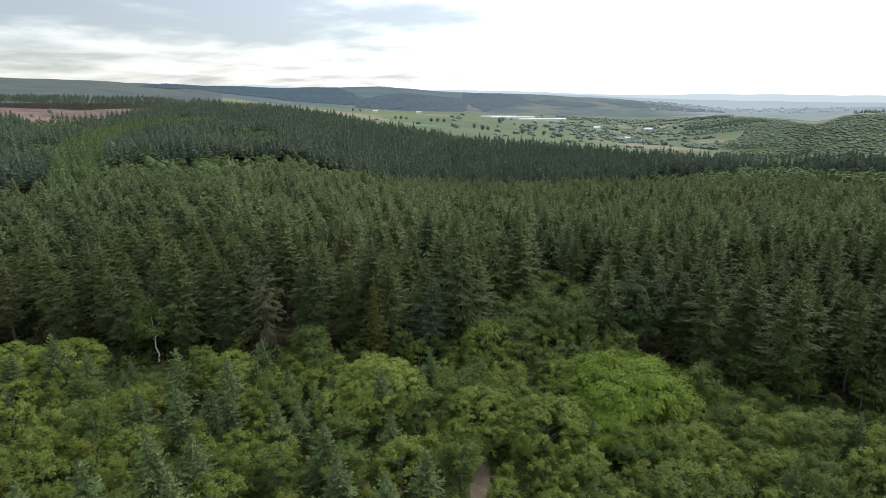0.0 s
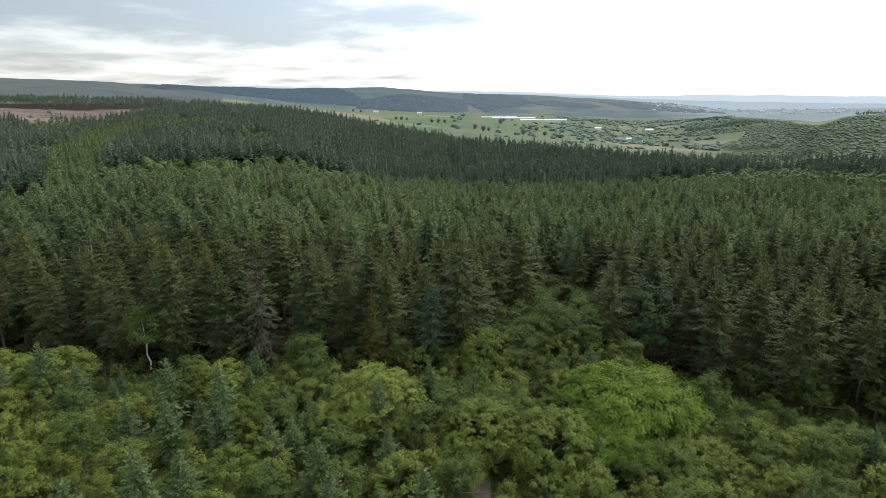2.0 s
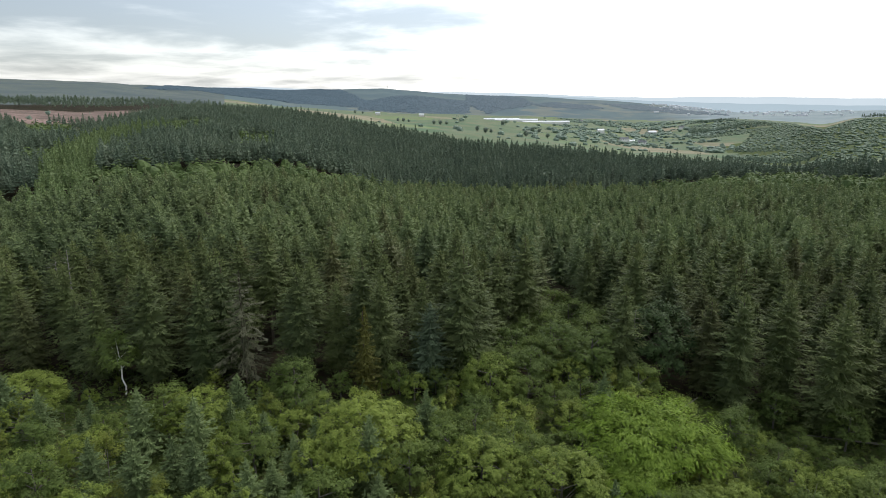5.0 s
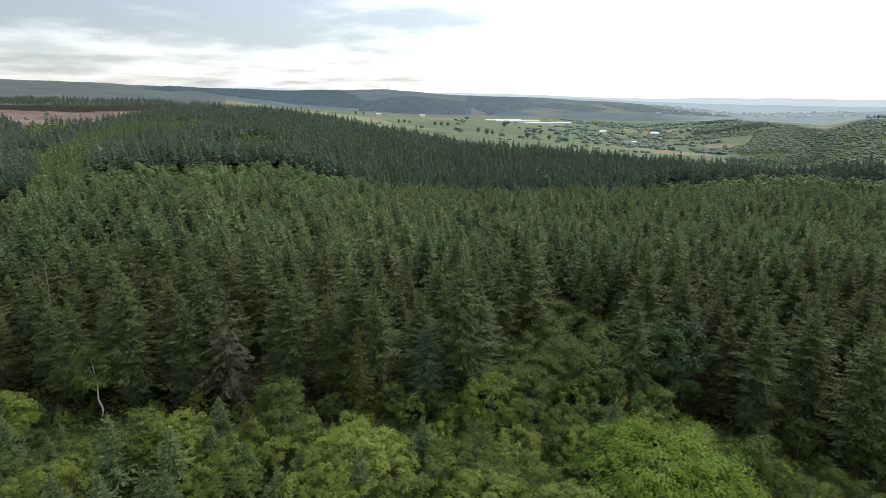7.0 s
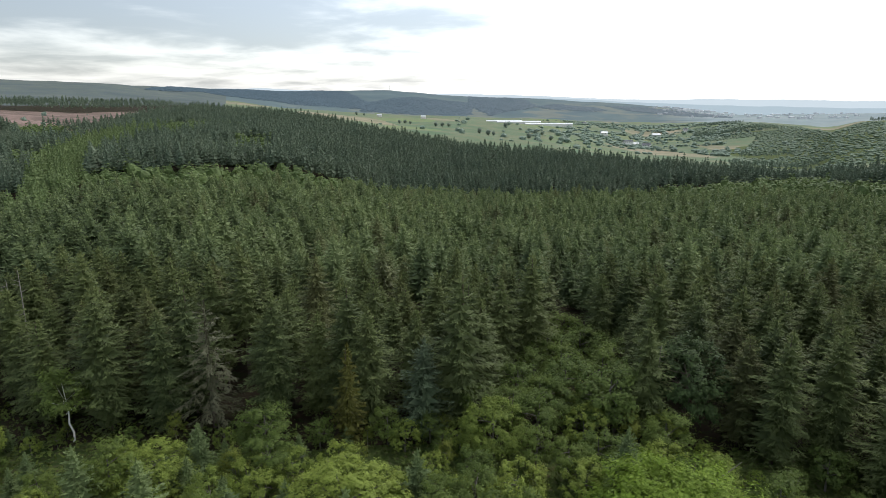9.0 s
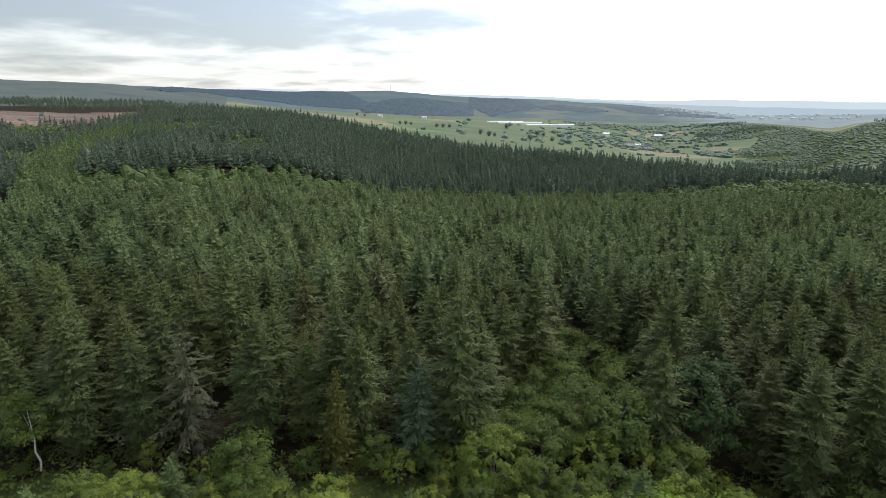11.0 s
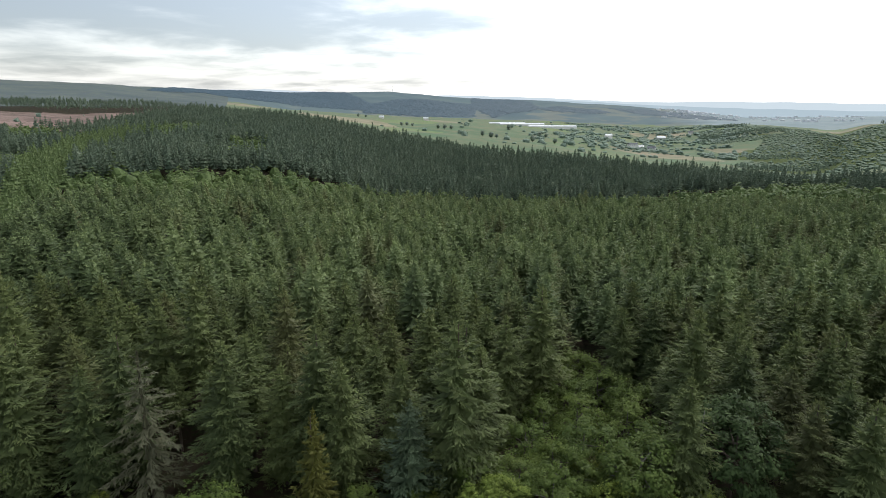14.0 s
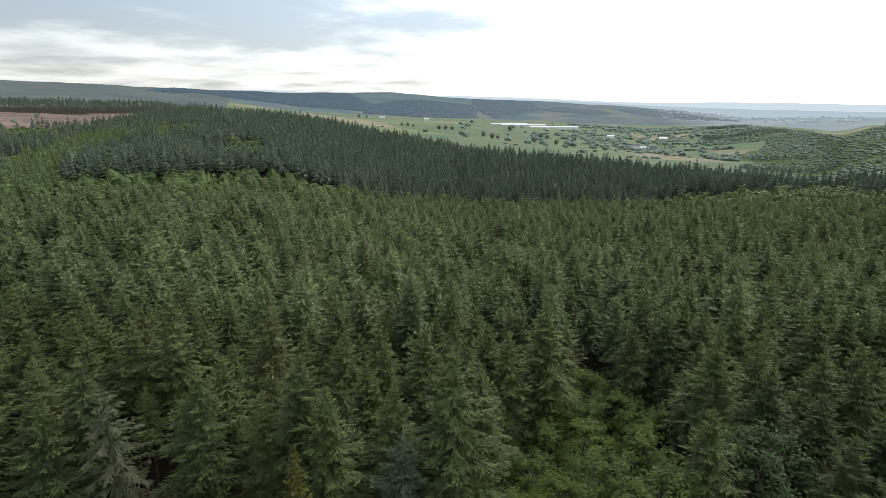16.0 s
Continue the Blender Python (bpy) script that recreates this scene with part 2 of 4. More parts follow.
def land_heights():
    knots = np.array([FRONT, VALLEY, RISE, CREST, FIELDS, FIELDS_END, HILL_FOOT, HILL_TOP], float)
    grid = np.zeros((len(ANGLES), len(RADII)))
    for i, a in enumerate(ANGLES):
        d = [np.interp(a, AZ, knots[k, :, 0]) for k in range(8)]
        z = [np.interp(a, AZ, knots[k, :, 1]) for k in range(8)]
        grid[i] = np.interp(RADII, [0, 60, *d, 4900], [2, 3, *z, z[-1] - 55])
    for _ in range(3):                       # round the breaks of slope off
        g = grid.copy()
        g[:, 1:-1] = (grid[:, :-2] + 2 * grid[:, 1:-1] + grid[:, 2:]) / 4
        h = g.copy()
        h[1:-1] = (g[:-2] + 2 * g[1:-1] + g[2:]) / 4
        grid = h
    for i, a in enumerate(ANGLES):
        for j, r in enumerate(RADII):
            x, y = r * math.sin(a), r * math.cos(a)
            n = noise.fractal(Vector((x / 260, y / 260, 4.2)), 1.0, 2.0, 4)
            grid[i, j] += n * min(5.0, r * 0.004) + noise.noise(Vector((x / 14, y / 14, 1.0))) * 0.35
    return grid


LAND = land_heights()


def land(x, y):
    """Height of the ground under points of the plan (arrays)."""
    x, y = np.asarray(x, float), np.asarray(y, float)
    r, a = np.hypot(x, y), np.arctan2(x, y)
    j = np.clip(np.searchsorted(RADII, r) - 1, 0, len(RADII) - 2)
    i = np.clip(np.searchsorted(ANGLES, a) - 1, 0, len(ANGLES) - 2)
    u = np.clip((a - ANGLES[i]) / (ANGLES[i + 1] - ANGLES[i]), 0, 1)
    v = np.clip((r - RADII[j]) / (RADII[j + 1] - RADII[j]), 0, 1)
    return (LAND[i, j] * (1 - u) * (1 - v) + LAND[i + 1, j] * u * (1 - v) + LAND[i, j + 1] * (1 - u) * v + LAND[i + 1, j + 1] * u * v)


def line_at(line, a, k=0):
    """Distance (k=0) or height (k=1) of one of the lines above at azimuth a (radians)."""
    return np.interp(a, AZ, [p[k] for p in line])


# ======================= mesh helpers =======================
def mesh_from(name, verts, faces, materials, attrs=None, face_mats=None, smooth=False):
    """A mesh from arrays of vertices and of triangles or quads; attrs: named floats, one a vertex."""
    verts, faces = np.asarray(verts, np.float32), np.asarray(faces, np.int32)
    me = bpy.data.meshes.new(name)
    n, k = faces.shape
    me.vertices.add(len(verts))
    me.vertices.foreach_set("co", verts.ravel())
    me.loops.add(n * k)
    me.loops.foreach_set("vertex_index", faces.ravel())
    me.polygons.add(n)
    me.polygons.foreach_set("loop_start", np.arange(0, n * k, k, dtype=np.int32))
    for mat in materials:
        me.materials.append(mat)
    if face_mats is not None:
        me.polygons.foreach_set("material_index", np.asarray(face_mats, np.int32))
    me.polygons.foreach_set("use_smooth", np.full(n, smooth))
    for key, values in (attrs or {}).items():
        at = me.attributes.new(key, "FLOAT", "POINT")
        at.data.foreach_set("value", np.asarray(values, np.float32))
    me.update(calc_edges=True)
    return me


def part(name, bm, material, parent, label=""):
    """Links a bmesh or a mesh as one object under a thing."""
    if isinstance(bm, bmesh.types.BMesh):
        me = bpy.data.meshes.new(name)
        bm.to_mesh(me)
        bm.free()
        me.materials.append(material)
    else:
        me = bm
    ob = new(name, me)
    ob.parent = parent
    return tagged(ob, label)


def tube(points, radii, sides=7):
    """Vertices and quads of a tapered tube along points."""
    pts = [Vector(p) for p in points]
    V, F = [], []
    for i, p in enumerate(pts):
        d = (pts[min(i + 1, len(pts) - 1)] - pts[max(i - 1, 0)]).normalized()
        s = d.cross(Vector((0.31, 0.95, 0.05))).normalized()
        t = d.cross(s)
        for k in range(sides):
            a = 2 * math.pi * k / sides
            V.append(p + (s * math.cos(a) + t * math.sin(a)) * radii[i])
    for i in range(len(pts) - 1):
        for k in range(sides):
            F.append((i * sides + k, i * sides + (k + 1) % sides, (i + 1) * sides + (k + 1) % sides, (i + 1) * sides + k))
    return V, F


def join_tubes(tubes):
    V, F = [], []
    for v, f in tubes:
        o = len(V)
        V += v
        F += [tuple(i + o for i in q) for q in f]
    return V, F


# ======================= the ground sheet =======================
def build_ground():
    nr, na = len(RADII), len(ANGLES)
    A, R = np.meshgrid(ANGLES, RADII, indexing="ij")
    V = np.stack([R * np.sin(A), R * np.cos(A), LAND], -1).reshape(-1, 3)
    F, M = [], []
    kd = {k: line_at(l, ANGLES) for k, l in (("crest", CREST), ("f1", FIELDS), ("f2", FIELDS_END), ("foot", HILL_FOOT), ("front", FRONT))}
    for i in range(na):
        i2 = (i + 1) % na
        a = math.degrees(ANGLES[i])
        for j in range(nr - 1):
            r = RADII[j]
            F.append((i * nr + j, i2 * nr + j, i2 * nr + j + 1, i * nr + j + 1))
            if r < kd["crest"][i] + 30:
                m = 0 if r * math.cos(ANGLES[i]) > 91 else 1
            elif a < -25.0 and r < kd["f2"][i] - 10:
                m = 2
            elif a < -22 and r < kd["f2"][i] + 180:
                m = 0
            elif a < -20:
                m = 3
            elif r < kd["foot"][i]:
                m = 4
            else:
                m = 5
            if a > 26 + 2.0 * math.sin(r * 0.02) and 600 < r < 1500:
                m = 4 if a > 30 and -52 < r - (790 + (a - 30) * 4) < 8 else 1
            M.append(m)
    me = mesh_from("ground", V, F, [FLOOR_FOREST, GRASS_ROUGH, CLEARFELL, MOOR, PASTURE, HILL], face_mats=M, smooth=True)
    tagged(new("ground", me), "rolling upland ground of forest floor, pasture and moor", "ground", kind="structure")


build_ground()


# ======================= tree shapes =======================
def spruce_crown(seed, H, R, base, sprays, length, width, slope=0.43, tier=0.75, per=7, droop=0.16, hang=0.22, fan=0.30, inner=0.25, skirt=0.60, thin=0.06):
    """Flat fans of needled sprays in tiers: steep at the top, level and drooping below."""
    g = np.random.default_rng(seed)
    B, rings, h = [], [], base
    while h < H - 0.25:
        d = H - h
        u = math.exp(-d / 4.0)               # 1 at the tip, towards 0 down the crown
        low = 0.70 + 0.30 * min(1.0, (h - base) / (0.15 * (H - base)))
        L0 = (min(R, slope * 1.28 * d ** 0.88) + 0.12) * low
        turn = g.random() * 6.28
        n = max(4, round(per * min(1.0, 0.5 + 0.25 * L0)))
        rings.append((h, turn, L0, u, n))
        for k in range(n):
            if g.random() >= thin:
                B.append((h + g.normal(0, 0.14 * tier), turn + 6.2832 * k / n + g.normal(0, 0.20), L0 * g.uniform(0.68, 1.22), u, g.normal(0, 0.08), g.normal(0, 0.05), g.random()))
        h += tier * g.uniform(0.75, 1.25) * (1.10 - 0.45 * u)
    B = np.array(B)
    wgt = (B[:, 2] + 0.35) ** 1.25 * (0.75 + 0.9 * B[:, 3])
    i = g.choice(len(B), sprays, p=wgt / wgt.sum())
    h, az, L, u, jr, js, ton = B[i].T
    s = g.uniform(inner ** 1.5, 1.0, sprays) ** (1 / 1.5)
    side = np.clip(g.normal(0, 0.55, sprays), -1.2, 1.2)
    lat = side * (L * fan * (1.25 - 0.75 * s) + 0.05)
    rise = 0.08 + 0.80 * u + jr
    sag = droop * (1.25 - u) + js
    ca, sa = np.cos(az), np.sin(az)
    lean = g.normal(0, 0.010, 2)
    z = h + L * (rise * s - sag * s * s + 0.06 * s ** 4) - np.abs(lat) * (0.42 - 0.3 * u) + g.normal(0, 0.05, sprays)
    P = np.stack([L * s * ca - lat * sa + lean[0] * h, L * s * sa + lat * ca + lean[1] * h, z], -1)
    # each spray lies along the slope of the crown, its tip forward and a little up or hanging
    turn = side * 0.9 + g.normal(0, 0.30, sprays)
    co, so = np.cos(turn), np.sin(turn)
    face = np.stack([ca * (0.50 + 0.25 * u), sa * (0.50 + 0.25 * u), 0.85 - 0.35 * u], -1) + g.normal(0, 0.24, (sprays, 3))
    face += np.stack([-sa, ca, np.zeros(sprays)], -1) * (side * 0.30)[:, None]
    face /= np.linalg.norm(face, axis=1)[:, None]
    a = np.stack([ca * co - sa * so, sa * co + ca * so, rise - 2 * sag * s - hang * np.abs(side) + 0.55 * s ** 3 + g.normal(0, 0.18, sprays)], -1)
    a -= face * (a * face).sum(1)[:, None] * g.uniform(0.0, 0.9, sprays)[:, None]
    a /= np.linalg.norm(a, axis=1)[:, None]
    b = np.cross(a, face)
    b /= np.linalg.norm(b, axis=1)[:, None]
    size = g.uniform(0.65, 1.35, sprays) * np.clip(0.60 + 0.22 * L, 0.6, 1.1) * np.where(s < 0.4, 1.35, 1.0)
    l, wd = (0.5 * length * size)[:, None], (0.5 * width * size)[:, None]
    V = np.stack([P - a * l, P + b * wd, P + a * l, P - b * wd], 1).reshape(-1, 3)
    m = max(3, sprays // 45)                 # the leading shoot
    hz = g.random(m) ** 1.3 * 1.5
    ga = g.random(m) * 6.28
    ax = np.stack([np.cos(ga) * 0.55, np.sin(ga) * 0.55, np.ones(m)], -1)
    Q = np.stack([0.12 * hz * np.cos(ga) + lean[0] * H, 0.12 * hz * np.sin(ga) + lean[1] * H, H + 0.1 - hz], -1)
    side_ = np.stack([-np.sin(ga), np.cos(ga), np.zeros(m)], -1) * width * 0.4
    V[:4 * m] = np.stack([Q - ax * length * 0.3, Q + side_, Q + ax * length * 0.4, Q - side_], 1).reshape(-1, 3)
    # painted light: sprays brighten towards branch ends and treetop, beyond young growth's own paleness
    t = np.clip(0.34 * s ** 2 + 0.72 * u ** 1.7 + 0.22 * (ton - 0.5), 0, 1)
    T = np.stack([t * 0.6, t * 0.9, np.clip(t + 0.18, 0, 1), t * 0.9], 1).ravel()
    o = np.arange(sprays)[:, None] * 4
    F = np.concatenate([o + [0, 3, 1], o + [1, 3, 2]])
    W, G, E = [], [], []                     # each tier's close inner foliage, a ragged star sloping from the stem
    # E paints arms and treetop lighter, the shaded stem side and notches darker
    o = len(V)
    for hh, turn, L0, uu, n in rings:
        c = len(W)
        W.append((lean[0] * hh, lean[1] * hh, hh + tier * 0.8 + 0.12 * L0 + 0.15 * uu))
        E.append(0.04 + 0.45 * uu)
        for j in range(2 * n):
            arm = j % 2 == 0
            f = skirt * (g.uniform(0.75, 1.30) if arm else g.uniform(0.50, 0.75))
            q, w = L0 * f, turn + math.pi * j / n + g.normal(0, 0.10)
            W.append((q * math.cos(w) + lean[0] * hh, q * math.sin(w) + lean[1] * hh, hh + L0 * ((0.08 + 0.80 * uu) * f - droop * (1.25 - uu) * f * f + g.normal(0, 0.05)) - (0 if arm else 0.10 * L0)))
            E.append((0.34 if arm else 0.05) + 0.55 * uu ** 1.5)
        G += [(o + c, o + c + 1 + j, o + c + 1 + (j + 1) % (2 * n)) for j in range(2 * n)]
    return np.concatenate([V, np.array(W)]).astype(np.float32), np.concatenate([F, np.array(G)]).astype(np.int32), np.concatenate([T, np.array(E)]).astype(np.float32)


def unit_ico(fine):
    bm = bmesh.new()
    bmesh.ops.create_icosphere(bm, subdivisions=fine, radius=1.0)
    v = np.array([p.co[:] for p in bm.verts])
    f = np.array([[p.index for p in q.verts] for q in bm.faces])
    bm.free()
    return v, f


ICO, ICO_LOW = unit_ico(2), unit_ico(1)


def leaf_crown(seed, H, R, base, lobes, leaves, size, spiky=0.0, dome=0.0, droop=0.25, core=0.54, rough=0.1, low=False, slim=0.5, puffs=10, flat=1.0):
    """A crown of leafy sprays on many lobes, with gaps between them."""
    g = np.random.default_rng(seed)
    zc = base + (H - base) * 0.42
    up, down = H - zc, zc - base
    C, S = [], []
    while len(C) < lobes:
        p = g.normal(0, 1, 3)
        p /= np.linalg.norm(p)
        if p[2] < -0.45:
            continue
        f = g.uniform(0.80, 0.90) if dome else g.uniform(0.62, 0.86) * g.uniform(0.8, 1.12)
        if len(C) % 5 == 4:
            f *= 0.62                        # some lobes deep inside the crown
        s = R * (g.uniform(0.11, 0.20) if dome else g.uniform(0.15, 0.30))
        C.append((p[0] * R * f, p[1] * R * f, zc + p[2] * (up if p[2] > 0 else down) * f))
        S.append(s)
    C, S = np.array(C), np.array(S)
    which = g.choice(lobes, leaves, p=S ** 2 / (S ** 2).sum())

    def unit(shape):
        q = g.normal(0, 1, (*shape, 3))
        q[..., 2] = np.where(q[..., 2] < -0.4, -q[..., 2], q[..., 2])
        return q / np.linalg.norm(q, axis=-1)[..., None]

    puff = unit((lobes, puffs))[which, g.integers(0, puffs, leaves)]       # each lobe is a cluster of smaller leafy puffs
    d = unit((leaves,))
    rad = 1 - np.abs(g.normal(0, 0.20, leaves))
    P = C[which] + (puff * 0.80 + d * (rad * g.uniform(0.28, 0.38, leaves))[:, None]) * S[which][:, None] * [1, 1, flat]
    out = P - np.array([0, 0, zc])
    out /= np.linalg.norm(out, axis=1)[:, None]
    if spiky:
        P += (d + out + [0, 0, 0.5]) * (g.random(leaves) ** 5)[:, None] * spiky
    nrm = d * 0.55 + puff * 0.35 + out * 0.3 + g.normal(0, 0.20, (leaves, 3)) + np.array([0, 0, 0.40])
    nrm /= np.linalg.norm(nrm, axis=1)[:, None]
    a = out - nrm * (out * nrm).sum(1)[:, None] + g.normal(0, 0.5, (leaves, 3))
    a -= nrm * (a * nrm).sum(1)[:, None]
    a /= np.linalg.norm(a, axis=1)[:, None]
    b = np.cross(nrm, a)
    sz = size * g.uniform(0.55, 1.4, leaves)[:, None]
    V = np.stack([P - a * sz, P + b * sz * slim - nrm * sz * 0.12, P + a * sz - [0, 0, droop] * sz, P - b * sz * slim - nrm * sz * 0.12], 1).reshape(-1, 3)
    o = np.arange(leaves)[:, None] * 4
    F = np.concatenate([o + [0, 3, 1], o + [1, 3, 2]])
    # outward leaves paler: young growth, and light painted on the crown's outside
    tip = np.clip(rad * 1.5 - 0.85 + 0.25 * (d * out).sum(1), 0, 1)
    if not core:
        return V.astype(np.float32), F.astype(np.int32), np.repeat(tip, 4).astype(np.float32)
    ico_v, ico_f = ICO_LOW if low else ICO                       # the mass of inner twigs, its shade put in as darker colour
    mid_v = np.array([0, 0, zc]) + ico_v * np.array([R * core, R * core, 1]) 
    mid_v[:, 2] = zc + ico_v[:, 2] * np.where(ico_v[:, 2] > 0, up * core, down * 0.9)
    mid_v = np.array([0, 0, zc]) + (mid_v - [0, 0, zc]) * g.uniform(1 - rough, 1 + rough, (len(ico_v), 1))
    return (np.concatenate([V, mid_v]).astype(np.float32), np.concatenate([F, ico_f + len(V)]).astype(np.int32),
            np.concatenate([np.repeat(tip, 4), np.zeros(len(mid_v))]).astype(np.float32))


def scatter(name, templates, mats, x, y, scale, tall, pick, label, category, sink=0.0, shade=0.0):
    """Very many trees as one sheet of real geometry, standing on the ground."""
    n = len(x)
    z = land(x, y) - sink
    turn = rng.random(n) * 6.2832
    patch = np.array([noise.noise(Vector((p / 38, q / 38, 6.0))) for p, q in zip(x, y)])
    tone = np.clip(0.12 + 0.66 * rng.random(n) + 0.42 * patch + shade, 0, 1)
    VV, FF, TT, NN, MM = [], [], [], [], []
    o = 0
    for k, (v, f, t) in enumerate(templates):
        idx = np.nonzero(pick == k)[0]
        if not len(idx):
            continue
        c, s = np.cos(turn[idx])[:, None], np.sin(turn[idx])[:, None]
        px = (v[None, :, 0] * c - v[None, :, 1] * s) * scale[idx][:, None] + x[idx][:, None]
        py = (v[None, :, 0] * s + v[None, :, 1] * c) * scale[idx][:, None] + y[idx][:, None]
        pz = v[None, :, 2] * tall[idx][:, None] + z[idx][:, None]
        VV.append(np.stack([px, py, pz], -1).reshape(-1, 3))
        FF.append((f[None] + (np.arange(len(idx)) * len(v))[:, None, None] + o).reshape(-1, 3))
        TT.append(np.tile(t, len(idx)))
        NN.append(np.repeat(tone[idx], len(v)))
        o += len(idx) * len(v)
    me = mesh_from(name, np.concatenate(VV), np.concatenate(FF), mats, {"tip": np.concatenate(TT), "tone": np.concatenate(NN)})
    return tagged(new(name, me), label, category, kind="stuff")


def plan_grid(x0, x1, y0, y1, step, jitter=0.32):
    gx, gy = np.meshgrid(np.arange(x0, x1, step), np.arange(y0, y1, step * 0.93))
    gx = gx + (np.arange(gx.shape[0]) % 2)[:, None] * step * 0.5
    x = gx.ravel() + rng.uniform(-jitter, jitter, gx.size) * step
    y = gy.ravel() + rng.uniform(-jitter, jitter, gx.size) * step
    return x, y


def in_view(x, y, back=6.0, half=41.0):
    return np.abs(np.arctan2(x, y + back)) < radians(half)


# ---- the spruce stand: where it begins, and where it gives way to the broadleaved gully
def stand_front(x):
    return np.interp(x, [-110, -86, -60, -45, -20, 4, 12, 18, 25, 30, 34, 40, 60, 110], [104, 104, 99, 95, 93, 97, 113, 124, 138, 122, 99, 87, 79, 75])


def stand_back(x, y):
    rag = np.array([noise.fractal(Vector((p / 34, q / 60, 2.0)), 1.0, 2.0, 3) for p, q in zip(x, y)])
    return line_at(VALLEY, np.arctan2(x, y)) - 6 + 22 * rag


def in_belt(x, y):
    """The larch belt that curves round the western end of the stand."""
    a, r = np.degrees(np.arctan2(x, y)), np.hypot(x, y)
    lo = np.interp(r, [262, 350, 460, 560, 620], [-35.2, -34.6, -33.0, -30.8, -28.0])
    hi = np.interp(r, [262, 350, 460, 560, 620], [-31.8, -30.2, -29.2, -25.5, -23.0])
    return (r > 262) & (r < 620) & (a > lo) & (a < hi)


# ======================= forests beyond =======================
NEAR = 124.0
sx, sy = plan_grid(-330, 330, 70, NEAR + 8, 5.0, 0.34)
mx_, my_ = plan_grid(-330, 330, NEAR + 8, 440, 5.4, 0.40)
sx, sy = np.concatenate([sx, mx_]), np.concatenate([sy, my_])
keep = in_view(sx, sy) & (sy > stand_front(sx)) & (np.hypot(sx, sy) < stand_back(sx, sy) + np.where(np.abs(np.degrees(np.arctan2(sx, sy)) + 21.5) < 10, -16, 4))
keep &= ~in_belt(sx, sy)
sx, sy = sx[keep], sy[keep]
near = sy < NEAR + 8
mid = (sy >= NEAR + 8) & (sy < 195)
far = sy >= 195
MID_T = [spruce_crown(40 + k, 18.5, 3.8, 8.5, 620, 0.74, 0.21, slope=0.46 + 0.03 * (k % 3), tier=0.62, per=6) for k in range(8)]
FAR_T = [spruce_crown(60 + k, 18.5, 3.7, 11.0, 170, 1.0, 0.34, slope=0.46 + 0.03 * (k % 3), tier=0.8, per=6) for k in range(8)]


def wood(name, x, y, templates, mat, label, spread=0.10, low=0.75, high=1.22, base=1.0, squat=1.0, sink=0.0, shade=0.0):
    n = len(x)
    size = np.clip(rng.normal(base, spread * base, n), low * base, high * base)
    return scatter(name, templates, [mat], x, y, size, size * squat * rng.uniform(0.90, 1.10, n), rng.integers(0, len(templates), n), label, "trees", sink, shade)


def older(x, y):
    """Darker, older trees on the western side of the stand, and one dark clump in it."""
    west = np.interp(np.degrees(np.arctan2(x, y)), [-42, -34, -28, -20], [-1.0, -0.9, -0.6, 0.06])
    clump = np.exp(-((x - 33) / 13) ** 2 - ((y - 149) / 15) ** 2)
    return west - 0.6 * clump


wood("spruce_stand", sx[mid], sy[mid], MID_T, SPRUCE_STAND, "close-planted green spruce stand on a falling slope", 0.16, shade=older(sx[mid], sy[mid]))
wood("spruce_stand", sx[far], sy[far], FAR_T, SPRUCE_STAND, "lower part of the green spruce stand towards the valley", 0.16, shade=older(sx[far], sy[far]))

# dark block beyond the valley, with a larch belt and broadleaved patches in it
LEAFY_T = [leaf_crown(300 + k, 9.0, 3.8, 0.2, 18, 64, 0.66, core=0.62, rough=0.2) for k in range(5)]
COPSE_T = [leaf_crown(310 + k, 9.0, 4.4, 0.0, 12, 26, 1.05, core=0.78, rough=0.25, low=True) for k in range(5)]
BLOCK_T = [spruce_crown(80 + k, 19, 3.6, 8.0, 34, 1.6, 0.7, slope=0.42, tier=1.35, per=5, skirt=0.75) for k in range(8)]
SPRIG_T = [spruce_crown(90 + k, 19, 3.8, 10.5, 16, 2.2, 1.0, slope=0.44, tier=1.7, per=5, skirt=0.8) for k in range(8)]
HILL_T = [leaf_crown(320 + k, 6.0, 4.4, -1.0, 10, 26, 0.75, core=0.80, rough=0.30, low=True) for k in range(5)]
bx, by = plan_grid(-720, 620, 200, 960, 5.4)
ba, br = np.arctan2(bx, by), np.hypot(bx, by)
keep = in_view(bx, by, 20, 40) & ((br > line_at(VALLEY, ba) + np.where(np.abs(np.degrees(ba) + 21.5) < 10, -10, 10)) | in_belt(bx, by)) & (br < line_at(CREST, ba) + 25)
bx, by, ba, br = bx[keep], by[keep], ba[keep], br[keep]
deg = np.degrees(ba)
past = br - line_at(RISE, ba)
patch = np.array([noise.noise(Vector((x / 55, y / 55, 8.0))) for x, y in zip(bx, by)])
belt = in_belt(bx, by)
leafy = (past < 0) & (deg > -31) & (deg < -11.5)
leafy |= (past < 22) & (deg > 19)
leafy |= (patch > -0.02) & (deg < -15.5) & (br > 430) & (br < 700)
leafy |= (patch > 0.05) & (deg > 27) & (past < 75)
leafy |= (past < 0) & (deg > -11.5) & (patch > -0.12)
leafy &= ~belt
skip = (past < 0) & ~leafy & ~belt
dark = ~leafy & ~belt & ~skip
back = dark & (past > 170)
dark &= ~back
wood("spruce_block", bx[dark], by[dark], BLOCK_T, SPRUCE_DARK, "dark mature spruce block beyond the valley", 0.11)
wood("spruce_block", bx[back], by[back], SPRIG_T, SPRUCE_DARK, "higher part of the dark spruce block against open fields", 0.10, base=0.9)
